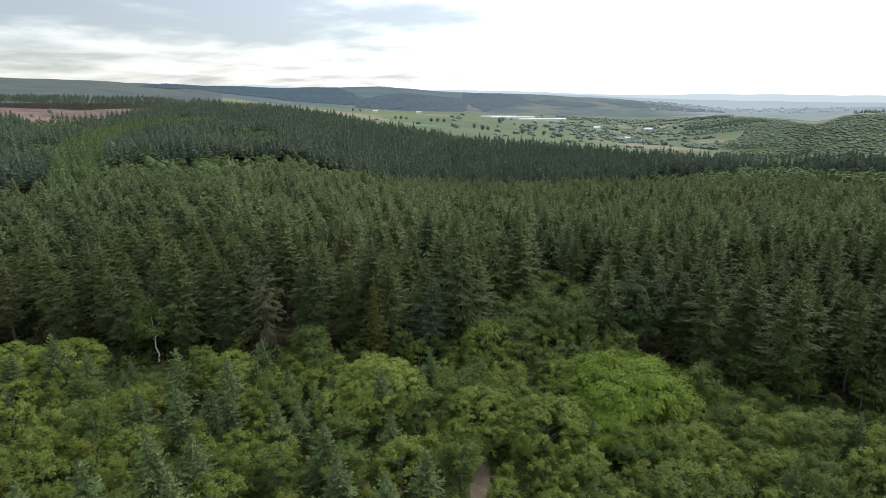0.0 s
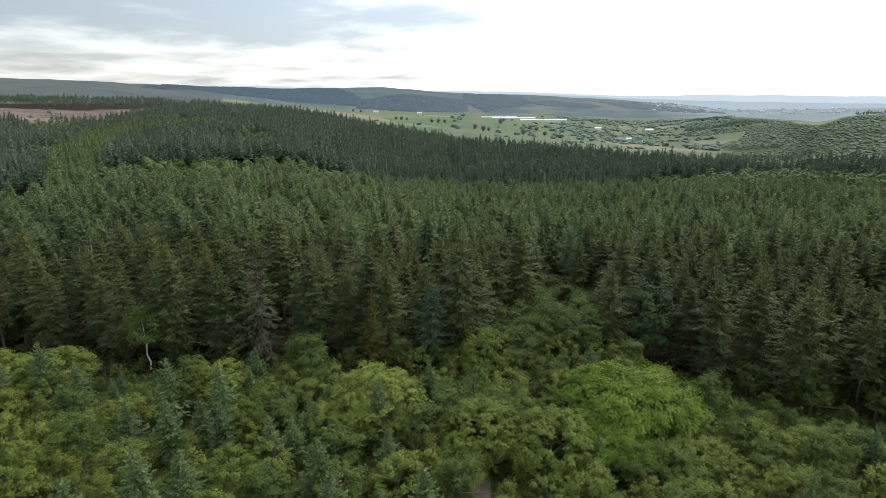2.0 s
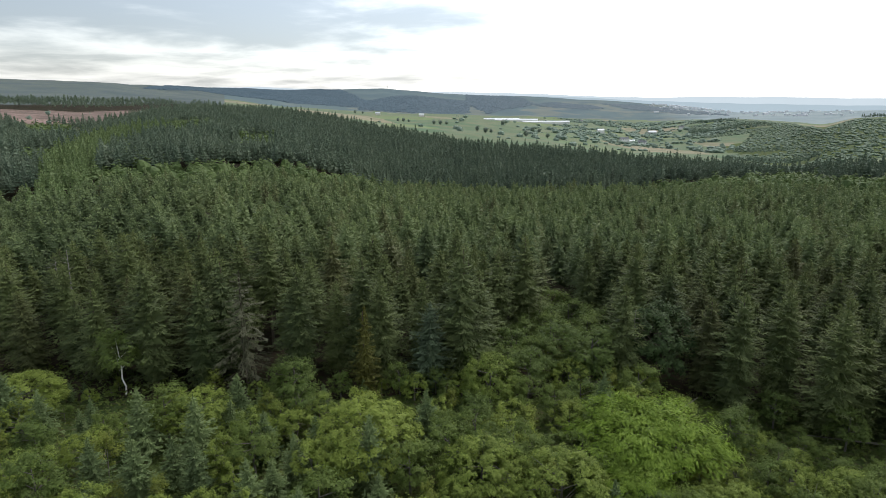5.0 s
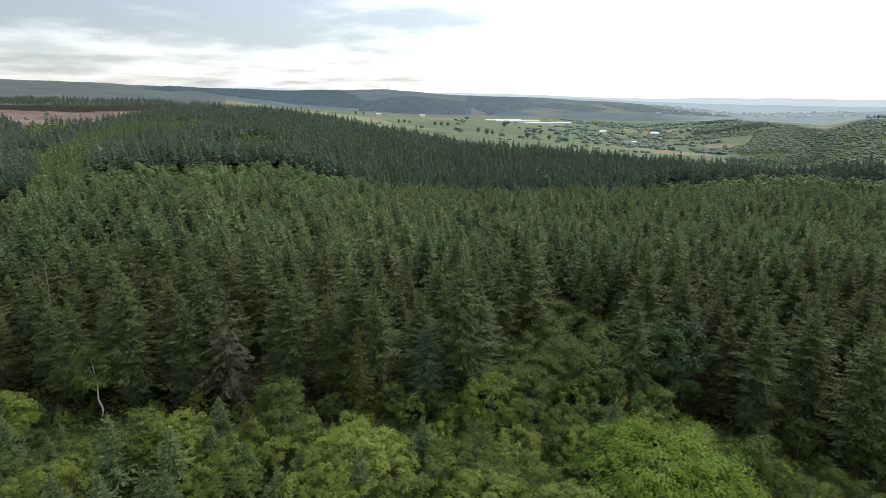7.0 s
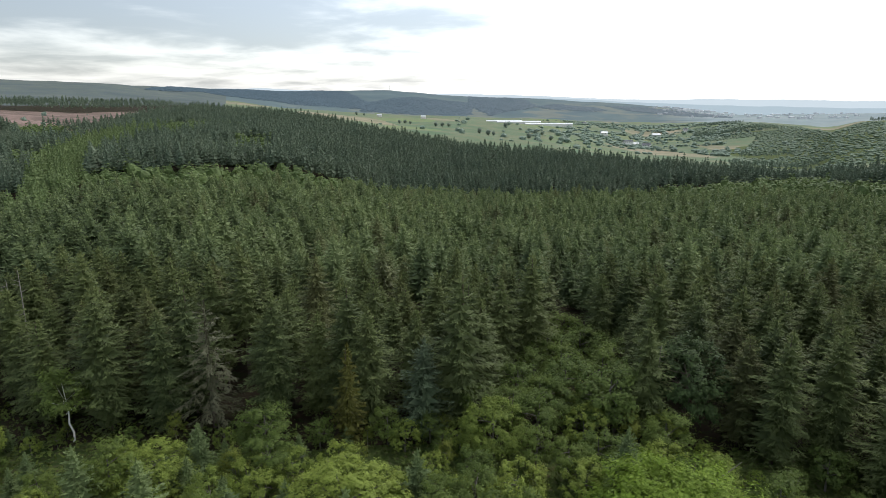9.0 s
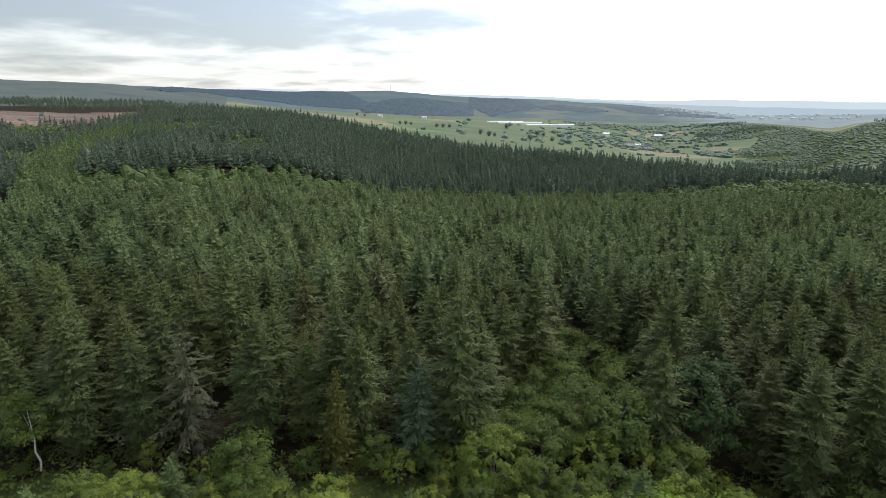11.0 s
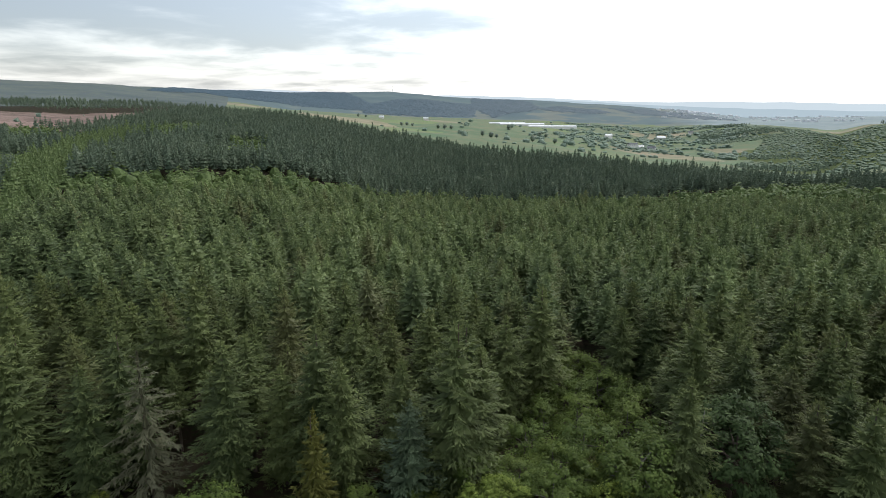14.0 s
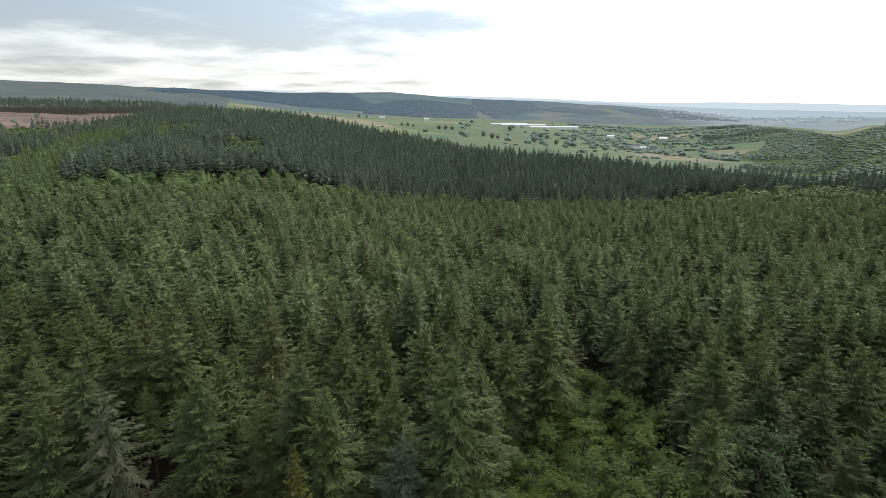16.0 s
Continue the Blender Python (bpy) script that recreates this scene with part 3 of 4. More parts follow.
wood("larch_belt", bx[belt], by[belt], BLOCK_T, LARCH, "curving belt of light green larch beside dark spruce", 0.1, base=0.9)
wood("broadleaved_edge", bx[leafy], by[leafy], LEAFY_T, LEAF_FAR, "bright green broadleaved scrub along the valley edge", 0.2, 0.6, 1.4, base=1.25)

# plantation edge behind the felled ground
ex, ey = plan_grid(-1000, -300, 700, 1300, 8.0)
ea, er = np.degrees(np.arctan2(ex, ey)), np.hypot(ex, ey)
f2 = line_at(FIELDS_END, np.radians(ea))
keep = (ea > -40) & (ea < -23) & (((ea < -23) & (er > f2 - 10) & (er < f2 + 170)))
wood("plantation_edge", ex[keep], ey[keep], SPRIG_T, SPRUCE_DARK, "dark plantation edge above the clear-felled slope", 0.12, base=np.interp(ea[keep], [-40, -30, -25, -23], [0.74, 0.70, 0.60, 0.30]))
# scattered scrub and pines left on the felled ground
ux, uy = plan_grid(-640, -330, 560, 900, 15.0)
ua, ur = np.degrees(np.arctan2(ux, uy)), np.hypot(ux, uy)
keep = (ua > -40) & (ua < -23) & (ur > line_at(CREST, np.radians(ua)) + 20) & (ur < line_at(FIELDS_END, np.radians(ua)) - 60) & (rng.random(len(ux)) < np.where(ua > -27.0, 0.6, 0.02))
wood("felled_ground_scrub", ux[keep], uy[keep], COPSE_T, LEAF_HEDGE, "low scrub left on clear-felled ground", 0.25, 0.5, 1.5, base=0.7, sink=1.5)

# wooded hill on the far side of the valley
hx, hy = plan_grid(180, 1250, 480, 1700, 6.0, 0.5)
ha, hr = np.degrees(np.arctan2(hx, hy)), np.hypot(hx, hy)
hf2 = line_at(FIELDS_END, np.radians(ha))
track = np.abs(hr - (768 + (ha - 30) * 4)) < 32
keep = (ha > 15) & (ha < 42) & (hr > line_at(CREST, np.radians(ha)) + 15) & (hr < hf2 + 60) & ~((ha > 31) & track)
keep &= (ha > 24.5 + np.clip((hr - 900) / 200, 0, 3)) | (hr < 830) | ((ha > 22) & (hr > 1400))
hp = np.array([noise.noise(Vector((x / 130, y / 130, 3.0))) for x, y in zip(hx, hy)])
con = keep & ((hp > 0.22) | (hr < 700))
lea = keep & ~con
wood("hillside_conifers", hx[con], hy[con], SPRIG_T, HILL_CONIFER, "conifers on the far valley side, greyed by painted haze", 0.18, base=0.42)
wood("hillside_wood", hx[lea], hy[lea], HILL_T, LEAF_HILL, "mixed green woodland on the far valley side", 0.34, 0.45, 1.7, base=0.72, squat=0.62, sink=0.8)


# ======================= fields, hedges, farms =======================
def at_polar(deg_az, r):
    return r * math.sin(radians(deg_az)), r * math.cos(radians(deg_az))


def hedge_points():
    """Hedgerows along field edges, thicker towards the valley, and open groups of trees."""
    X, Y = [], []
    g = np.random.default_rng(31)
    lines = []
    for r, a0, a1 in ((905, -3, 9), (985, -5, 14), (1080, -7, 19), (1190, 2, 22), (1300, -8, 25), (1420, 5, 24), (1560, -2, 26), (1700, 9, 26), (1880, 8, 25), (2060, 10, 25), (2300, 8, 24), (2600, 6, 25)):
        lines.append([at_polar(a0 + (a1 - a0) * k / 6 + g.normal(0, 0.2), r + g.normal(0, 22)) for k in range(7)])
    for a in (1.5, 5.5, 8.5, 11, 13, 15.5, 17.5, 19.5, 22, 24):
        r0 = 900 + 40 * max(0, a - 8)
        lines.append([at_polar(a + g.normal(0, 0.4), r0 + k * 170) for k in range(8)])
    for ln in lines:
        for p, q in zip(ln[:-1], ln[1:]):
            d = math.hypot(q[0] - p[0], q[1] - p[1])
            az = math.degrees(math.atan2(p[0], p[1]))
            chance = np.interp(az, [-8, 6, 11, 15], [0.04, 0.10, 0.40, 0.8]) * g.uniform(0.35, 1.25)
            for k in range(int(d / 7)):
                if g.random() < chance:
                    t = k * 7 / d
                    X.append(p[0] + (q[0] - p[0]) * t + g.normal(0, 2.5))
                    Y.append(p[1] + (q[1] - p[1]) * t + g.normal(0, 2.5))
    for _ in range(46):                      # small woods in the valley
        a, r = 25 - 14 * g.random() ** 1.6, g.uniform(950, 2400)
        wx, wy = g.uniform(12, 45), g.uniform(8, 20)
        for _ in range(int(g.uniform(10, 46))):
            x, y = at_polar(a, r)
            X.append(x + g.normal(0, wx))
            Y.append(y + g.normal(0, wy))
    return np.array(X), np.array(Y)


qx, qy = hedge_points()
wood("hedgerows", qx, qy, COPSE_T, LEAF_HEDGE, "hedgerow trees between valley fields, greyed by painted haze", 0.3, 0.5, 1.7, base=1.15, squat=0.66, sink=2.2)


def field_tree(deg_az, r, size, seed):
    x, y = at_polar(deg_az, r)
    root = new("field_tree")
    tagged(root, "round field tree standing in open pasture, greyed by painted haze", "tree", "trees in the pasture")
    v, f = tube([(0, 0, -0.5), (0.1, 0, 1.5), (0.1, 0.1, 4.0)], [0.45, 0.35, 0.25], 6)
    part("trunk", mesh_from("field_tree_trunk", v, f, [BARK_GREY]), None, root)
    v, f, t = leaf_crown(seed, 9.5, 4.6, 1.0, 22, 240, 0.5, core=0.66, rough=0.2)
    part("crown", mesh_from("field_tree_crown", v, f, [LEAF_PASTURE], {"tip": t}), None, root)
    root.matrix_basis = pose(x, y, float(land(x, y))) @ Matrix.Diagonal((size, size, size, 1))


# field trees carry the valley haze in their leaf colour
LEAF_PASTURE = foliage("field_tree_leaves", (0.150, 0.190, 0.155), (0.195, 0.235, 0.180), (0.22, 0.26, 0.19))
for k, (a, r, z_) in enumerate(((5.4, 1290, 1.35), (-4.5, 1200, 0.9), (-4.0, 1210, 1.0), (-3.5, 1195, 0.8), (-1.1, 1150, 1.0), (-0.5, 1145, 1.1), (0.1, 1160, 1.0), (0.9, 1080, 0.8),
                               (3.0, 1050, 1.1), (3.8, 1000, 1.2), (4.3, 1010, 0.9), (8.2, 1150, 1.2), (8.8, 1140, 1.0), (7.6, 1010, 1.3), (9.6, 1050, 1.1), (-8.5, 1500, 1.0), (-7.8, 1510, 0.8))):
    field_tree(a, r, z_, 700 + k)


def bm_box(bm, x0, x1, y0, y1, z0, z1):
    vs = [bm.verts.new(p) for p in ((x0, y0, z0), (x1, y0, z0), (x1, y1, z0), (x0, y1, z0), (x0, y0, z1), (x1, y0, z1), (x1, y1, z1), (x0, y1, z1))]
    for f in ((3, 2, 1, 0), (4, 5, 6, 7), (0, 1, 5, 4), (1, 2, 6, 5), (2, 3, 7, 6), (3, 0, 4, 7)):
        bm.faces.new([vs[i] for i in f])


WHITE_WALL = plain("whitewash", (0.68, 0.67, 0.64), (0.82, 0.81, 0.79), 0.3)
SLATE = plain("slate_roof", (0.10, 0.105, 0.115), (0.20, 0.205, 0.215), 0.5)
PALE_ROOF = plain("pale_sheet_roof", (0.60, 0.62, 0.64), (0.80, 0.81, 0.82), 0.08, 0.45, 0.4)
PANE = plain("dark_window", (0.02, 0.025, 0.03), (0.05, 0.055, 0.06), 1.0, 0.15, 0.5)
WOOD_GREY = plain("weathered_wood", (0.13, 0.105, 0.08), (0.26, 0.22, 0.18), 3.0)
STEEL = plain("galvanised_steel", (0.38, 0.39, 0.40), (0.55, 0.56, 0.57), 2.0, 0.5, 0.5)


def farmhouse(deg_az, r, w, d, h, turn, roof_mat, wall_mat, label, windows=4):
    x, y = at_polar(deg_az, r)
    root = new("farmhouse")
    tagged(root, label, "house", "farm buildings of the valley")
    bm = bmesh.new()
    bm_box(bm, -w / 2, w / 2, -d / 2, d / 2, -2.5, h)
    part("wall", bm, wall_mat, root)
    bm = bmesh.new()
    k, o = d * 0.36, 0.5
    a = [bm.verts.new(p) for p in ((-w / 2 - o, -d / 2 - o, h - 0.2), (w / 2 + o, -d / 2 - o, h - 0.2), (w / 2 + o, 0, h + k), (-w / 2 - o, 0, h + k), (w / 2 + o, d / 2 + o, h - 0.2), (-w / 2 - o, d / 2 + o, h - 0.2))]
    for f in ((0, 1, 2, 3), (3, 2, 4, 5), (1, 4, 2), (0, 3, 5), (0, 5, 4, 1)):
        bm.faces.new([a[i] for i in f])
    roof = part("roof", bm, roof_mat, root)
    if windows:
        bm = bmesh.new()
        bm_box(bm, w / 2 - 1.6, w / 2 - 0.8, -0.5, 0.5, h + k - 0.6, h + k + 1.6)
        part("chimney", bm, wall_mat, roof)
    for i in range(windows):
        bm = bmesh.new()
        cx = -w / 2 + w * (i + 0.5) / windows
        bm_box(bm, cx - 0.6, cx + 0.6, -d / 2 - 0.06, -d / 2 + 0.1, h - 2.2, h - 0.9)
        part("window", bm, PANE, root)
    root.matrix_basis = pose(x, y, float(land(x, y)) + 1.0, 0, 0, turn)
    return root


farmhouse(16.5, 1290, 19, 7, 6.5, 12, SLATE, WHITE_WALL, "long whitewashed farmhouse under a slate roof among trees")
farmhouse(18.1, 1280, 15, 8, 6.0, -25, SLATE, WHITE_WALL, "whitewashed farmhouse with a pale gable among trees", 3)
farmhouse(17.2, 1310, 11, 6, 3.5, 5, PALE_ROOF, WHITE_WALL, "low white outbuilding beside the farmhouse", 0)
farmhouse(14.4, 1480, 16, 8, 5.5, 8, PALE_ROOF, WHITE_WALL, "white-walled farm building in the valley", 4)
farmhouse(18.9, 1650, 20, 10, 4.5, 0, PALE_ROOF, STEEL, "grey sheet-roofed barn in the valley", 0)
farmhouse(-2.3, 1620, 13, 7, 4.5, 0, PALE_ROOF, WHITE_WALL, "small pale moorland farm on open pasture", 0)
farmhouse(-6.4, 1580, 12, 6, 3.5, 0, PALE_ROOF, WHITE_WALL, "small pale barn on open pasture", 0)
farmhouse(12.6, 1900, 12, 7, 5.0, 20, SLATE, WHITE_WALL, "distant white cottage beside hedges", 2)
farmhouse(21.3, 1750, 12, 7, 5.0, -15, SLATE, WHITE_WALL, "distant white cottage on the valley side", 2)


def polytunnel_row(a0, a1, r0, r1, h, label):
    """A long low bright-roofed house, seen along its length."""
    p, q = at_polar(a0, r0), at_polar(a1, r1)
    cx, cy = (p[0] + q[0]) / 2, (p[1] + q[1]) / 2
    l = math.hypot(q[0] - p[0], q[1] - p[1])
    root = new("glasshouse")
    tagged(root, label, "greenhouse", "long pale greenhouses")
    bm = bmesh.new()
    bm_box(bm, -l / 2, l / 2, -9, 9, -4, h * 0.45)
    part("wall", bm, WHITE_WALL, root)
    bm = bmesh.new()
    rows = []
    for k in range(9):
        b = math.pi * k / 8
        rows.append([bm.verts.new((x, -9.4 * math.cos(b), h * 0.45 + h * 0.55 * math.sin(b))) for x in (-l / 2 - 0.3, l / 2 + 0.3)])
    for u, v in zip(rows[:-1], rows[1:]):
        bm.faces.new((u[0], u[1], v[1], v[0]))
    for e in (0, 1):
        bm.faces.new([u[e] for u in rows])
    part("roof", bm, PALE_ROOF, root)
    root.matrix_basis = pose(cx, cy, float(land(cx, cy)) + 2.5, 0, 0, math.degrees(math.atan2(q[1] - p[1], q[0] - p[0])))


polytunnel_row(3.6, 6.9, 1690, 1700, 4.0, "long white greenhouse roof catching the sky")
polytunnel_row(4.6, 8.6, 1640, 1660, 4.5, "long pale greenhouse beside the reservoir fields")
polytunnel_row(7.2, 11.5, 1610, 1640, 4.5, "low white greenhouse row ending at a hedge")


def mast(deg_az, r, h):
    x, y = at_polar(deg_az, r)
    root = new("radio_mast")
    tagged(root, "thin grey lattice radio mast on the hilltop", "mast")
    legs = [tube([(1.6 * math.cos(a), 1.6 * math.sin(a), -2), (0.5 * math.cos(a), 0.5 * math.sin(a), h)], [0.5, 0.35], 4) for a in (0, 2.09, 4.19)]
    for v, f in legs:
        part("leg", mesh_from("mast_leg", v, f, [STEEL]), None, root)
    root.matrix_basis = pose(x, y, float(land(x, y)))


mast(-5.5, 4380, 40)


# plantations on the far hills: dark raised canopies with stepped edges
def far_plantation(outline, label, seed, name="far_plantation"):
    """Small conifers over a hillside; outline: (azimuth, lower edge, upper edge), the edges from foot (0) to crest (1) of the hill."""
    X, Y = [], []
    g = np.random.default_rng(seed)
    for a in np.arange(outline[0][0], outline[-1][0], 0.14):
        f, c = float(line_at(HILL_FOOT, radians(a))), float(line_at(HILL_TOP, radians(a)))
        lo = np.interp(a, [o[0] for o in outline], [o[1] for o in outline]) + 0.03 * noise.noise(Vector((a * 1.7, seed, 0)))
        hi = np.interp(a, [o[0] for o in outline], [o[2] for o in outline]) + 0.02 * noise.noise(Vector((a * 2.1, seed, 5)))
        r = np.arange(f + (c - f) * lo, f + (c - f) * max(hi, lo), 16.0)
        az = np.radians(a + g.uniform(-0.09, 0.09, len(r)))
        r = r + g.uniform(-9, 9, len(r))
        X.append(r * np.sin(az))
        Y.append(r * np.cos(az))
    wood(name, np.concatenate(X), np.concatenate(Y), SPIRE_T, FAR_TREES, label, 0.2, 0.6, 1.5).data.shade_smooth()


def spire(seed):
    """A conifer so far off that only its pointed outline shows."""
    g = np.random.default_rng(seed)
    V, F = [(0, 0, 3.6)], []
    for k in range(6):
        q = g.uniform(11, 16)
        V.append((q * math.cos(k * 1.047), q * math.sin(k * 1.047), g.uniform(-1.5, 1.5)))
        F.append((0, k + 1, (k + 1) % 6 + 1))
    return np.array(V, np.float32), np.array(F, np.int32), np.array([0.5] + [0.1] * 6, np.float32)


SPIRE_T = [spire(k) for k in range(5)]
# conifer green shifted to blue by painted haze
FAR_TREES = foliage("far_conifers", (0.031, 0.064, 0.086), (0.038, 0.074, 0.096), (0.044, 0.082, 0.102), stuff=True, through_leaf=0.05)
far_plantation([(-26.3, 0.55, 0.58), (-24.2, 0.45, 1.0), (-20, 0.30, 1.01), (-14, 0.22, 1.0), (-10, 0.15, 0.96), (-7.6, 0.12, 0.35)], "dark plantation over a distant hillside, blued by painted haze", 1)
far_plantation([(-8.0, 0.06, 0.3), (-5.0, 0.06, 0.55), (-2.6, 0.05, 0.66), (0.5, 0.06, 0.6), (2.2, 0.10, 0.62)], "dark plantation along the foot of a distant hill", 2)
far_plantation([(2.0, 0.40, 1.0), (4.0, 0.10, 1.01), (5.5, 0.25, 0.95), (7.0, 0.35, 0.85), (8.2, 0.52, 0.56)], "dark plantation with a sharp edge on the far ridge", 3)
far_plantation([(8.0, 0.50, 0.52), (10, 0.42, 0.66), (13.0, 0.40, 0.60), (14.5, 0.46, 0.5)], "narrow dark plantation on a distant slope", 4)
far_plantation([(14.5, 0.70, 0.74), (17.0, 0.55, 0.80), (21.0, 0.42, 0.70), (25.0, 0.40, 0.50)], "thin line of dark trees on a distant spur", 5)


# town and far ridges at the end of sight
def far_town():
    g = np.random.default_rng(12)
    bm = bmesh.new()
    for _ in range(170):
        a, r = g.normal(21.3, 1.1), g.uniform(3850, 4350)
        if g.random() < 0.45:
            a, r = g.uniform(19, 34), g.uniform(3300, 4400)
        x, y = at_polar(a, r)
        z = float(land(x, y))
        w, d, h = g.uniform(4, 13), g.uniform(4, 8), g.uniform(5, 9)
        bm_box(bm, x - w, x + w, y - d, y + d, z - 3, z + h)
    me = bpy.data.meshes.new("far_town")
    bm.to_mesh(me)
    bm.free()
    me.materials.append(PALE_ROOF)
    tagged(new("far_town", me), "pale buildings of a distant town", "town", kind="stuff")


far_town()


def backdrop(name, r, heights, mat, label):
    """A last ridge, too far to shift, with haze put in by a glowing colour."""
    V, F = [], []
    azs = np.arange(-60, 60.1, 0.5)
    for k, a in enumerate(azs):
        x, y = at_polar(a, r)
        z = float(np.interp(a, [h[0] for h in heights], [h[1] for h in heights])) + noise.fractal(Vector((a / 3, r / 900, 0)), 1.0, 2.0, 3) * 5
        V += [(x, y, -260), (x, y, z)]
        if k:
            F.append((2 * k - 2, 2 * k, 2 * k + 1, 2 * k - 1))
    tagged(new(name, mesh_from(name, V, F, [mat])), label, "hills", kind="structure")


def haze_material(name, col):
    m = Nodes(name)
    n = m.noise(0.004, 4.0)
    # the haze is emission painted over the whole ridge
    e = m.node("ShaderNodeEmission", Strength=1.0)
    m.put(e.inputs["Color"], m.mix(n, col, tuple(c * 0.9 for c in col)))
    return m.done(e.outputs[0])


backdrop("backdrop", 4830, [(-60, 60), (-22, 62), (-17, 74), (-13, 60), (-6, 40), (3, 34), (8, 25), (14, 8), (20, 0), (23, 12), (40, 2), (60, 0)], haze_material("far_haze_blue", (0.64, 0.74, 0.82)), "ridge on the horizon in painted pale blue haze")
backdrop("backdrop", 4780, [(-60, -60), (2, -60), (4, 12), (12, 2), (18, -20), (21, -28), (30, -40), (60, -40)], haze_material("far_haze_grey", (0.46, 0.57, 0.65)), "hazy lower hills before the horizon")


# ======================= single trees =======================
def tree_thing(name, crown, trunk, leaf_mat, bark_mat, label, category="tree", group=""):
    """A tree with its trunk and limbs and its crown, standing at the origin as a master for copies."""
    root = new(name)
    tagged(root, label, category, group)
    V, F = trunk
    part("trunk", mesh_from(name + "_trunk", V, F, [bark_mat], smooth=True), None, root)
    v, f, t = crown
    part("crown", mesh_from(name + "_crown", v, f, [leaf_mat], {"tip": t}), None, root)
    return root


def pole_trunk(H, r, seed, dead=0):
    g = np.random.default_rng(seed)
    pts = [(g.normal(0, 0.03), g.normal(0, 0.03), H * k / 6 - (0.5 if k == 0 else 0)) for k in range(7)]
    tubes = [tube(pts, [r * (1.15 - 0.98 * k / 6) for k in range(7)], 7)]
    for _ in range(dead):
        h, a, l = g.uniform(0.08, 0.4) * H, g.random() * 6.28, g.uniform(0.6, 1.8)
        tubes.append(tube([(0, 0, h), (l * math.cos(a), l * math.sin(a), h - 0.15 * l)], [0.035, 0.01], 3))
    return join_tubes(tubes)


def limbed_trunk(H, R, r, seed, limbs=7):
    g = np.random.default_rng(seed)
    top = 0.75 * H
    wob = g.normal(0, 0.06, 2)
    pts = [(wob[0] * k, wob[1] * k, top * k / 5 - (0.4 if k == 0 else 0)) for k in range(6)]
    tubes = [tube(pts, [r * (1.15 - 0.9 * k / 5) for k in range(6)], 8)]
    for _ in range(limbs):
        h = g.uniform(0.25, 0.65) * H
        a, l = g.random() * 6.28, R * g.uniform(0.55, 0.80)
        m = (0.5 * l * math.cos(a), 0.5 * l * math.sin(a), h + 0.20 * l)
        e = (l * math.cos(a), l * math.sin(a), h + g.uniform(0.25, 0.45) * l)
        tubes.append(tube([(0, 0, h), m, e], [r * 0.45, r * 0.28, r * 0.08], 5))
    return join_tubes(tubes)


taken = []


def stand_at(master, x, y, s=1.0, tall=1.0, turn=None):
    """A copy of a master tree on the ground at x, y."""
    z = float(land(x, y))
    a = rng.random() * 6.2832 if turn is None else turn
    ob = copy_thing(master, Matrix.Translation((x, y, z - 0.05)) @ Matrix.Rotation(a, 4, "Z"))
    ob.scale = (s, s, s * tall)
    taken.append((x, y))
    return ob


def drop(masters):
    for m in masters:
        for o in (*m.children_recursive, m):
            bpy.data.objects.remove(o)


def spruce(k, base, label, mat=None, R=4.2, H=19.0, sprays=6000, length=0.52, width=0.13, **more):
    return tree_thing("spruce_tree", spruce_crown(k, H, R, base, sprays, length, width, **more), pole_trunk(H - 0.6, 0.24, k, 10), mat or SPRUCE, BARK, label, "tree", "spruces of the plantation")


EDGE = [spruce(100 + k, 1.6, "tall green spruce feathered to the ground at the stand edge") for k in range(4)]
POLE = [spruce(110 + k, 6.5, "tall spruce with a bare trunk below a high crown", R=3.6, sprays=3900) for k in range(3)]
INNER = [spruce(120 + k, 7.0, "green spruce closely set inside the plantation", R=3.8, slope=0.43, sprays=3900) for k in range(5)]

# trees that stand out in the front rows
for k, x, y, s_ in ((0, -23.4, 99.5, 1.04), (1, -17.5, 101.5, 0.87), (2, -10.9, 115.0, 0.99), (3, 4.6, 108.0, 1.05), (0, 8.2, 121.5, 1.0), (1, 17.0, 128.0, 0.76), (2, 33.0, 132.0, 1.10),
                    (3, 39.0, 125.0, 1.10), (0, 28.7, 96.4, 0.93), (1, 45.6, 96.5, 0.97), (2, -38.5, 97.0, 0.95), (3, -9.6, 105.0, 0.80), (1, 0.8, 108.5, 0.86), (0, 50.5, 90.0, 1.02), (2, 57.5, 88.0, 1.0)):
    stand_at(EDGE[k], x, y, s_)
special = [
    (spruce(131, 0.8, "dense blue-green spruce with pale tips", SPRUCE_BLUE, 4.2, 14.5, 4600, slope=0.44), -2.0, 95.9, 1.0),
    (spruce(132, 0.6, "narrow golden-green conifer at the stand edge", SPRUCE_GOLD, 2.1, 14.8, 2600, 0.5, 0.16, slope=0.26), -11.9, 92.8, 1.0),
    (spruce(133, 1.5, "sparse greyish spruce with long bare drooping branches", SPRUCE_BARE, 4.8, 19.2, 3800, 0.60, 0.11, slope=0.42, tier=1.15, per=6, droop=0.26, hang=0.6, fan=0.14, skirt=0.14), -31.8, 97.2, 1.0),
]
for m, x, y, s_ in special:
    stand_at(m, x, y, s_)
drop([m[0] for m in special])
for x, y in zip(sx[near], sy[near]):
    if min((x - p[0]) ** 2 + (y - p[1]) ** 2 for p in taken) < 3.9 ** 2:
        continue
    if abs(x + 50.0) < 3.2 and y < 98 or math.hypot(x - 35.2, y - 98.0) < 6.0:
        continue
    depth = y - float(stand_front(x))
    kind = INNER if depth > 9 else POLE if (x > 46 or x < -68) and rng.random() < 0.5 else EDGE
    s_ = float(np.clip(rng.normal(0.95, 0.11), 0.70, 1.18))
    stand_at(kind[int(rng.integers(0, len(kind)))], x, y, s_, float(rng.uniform(0.92, 1.08)))
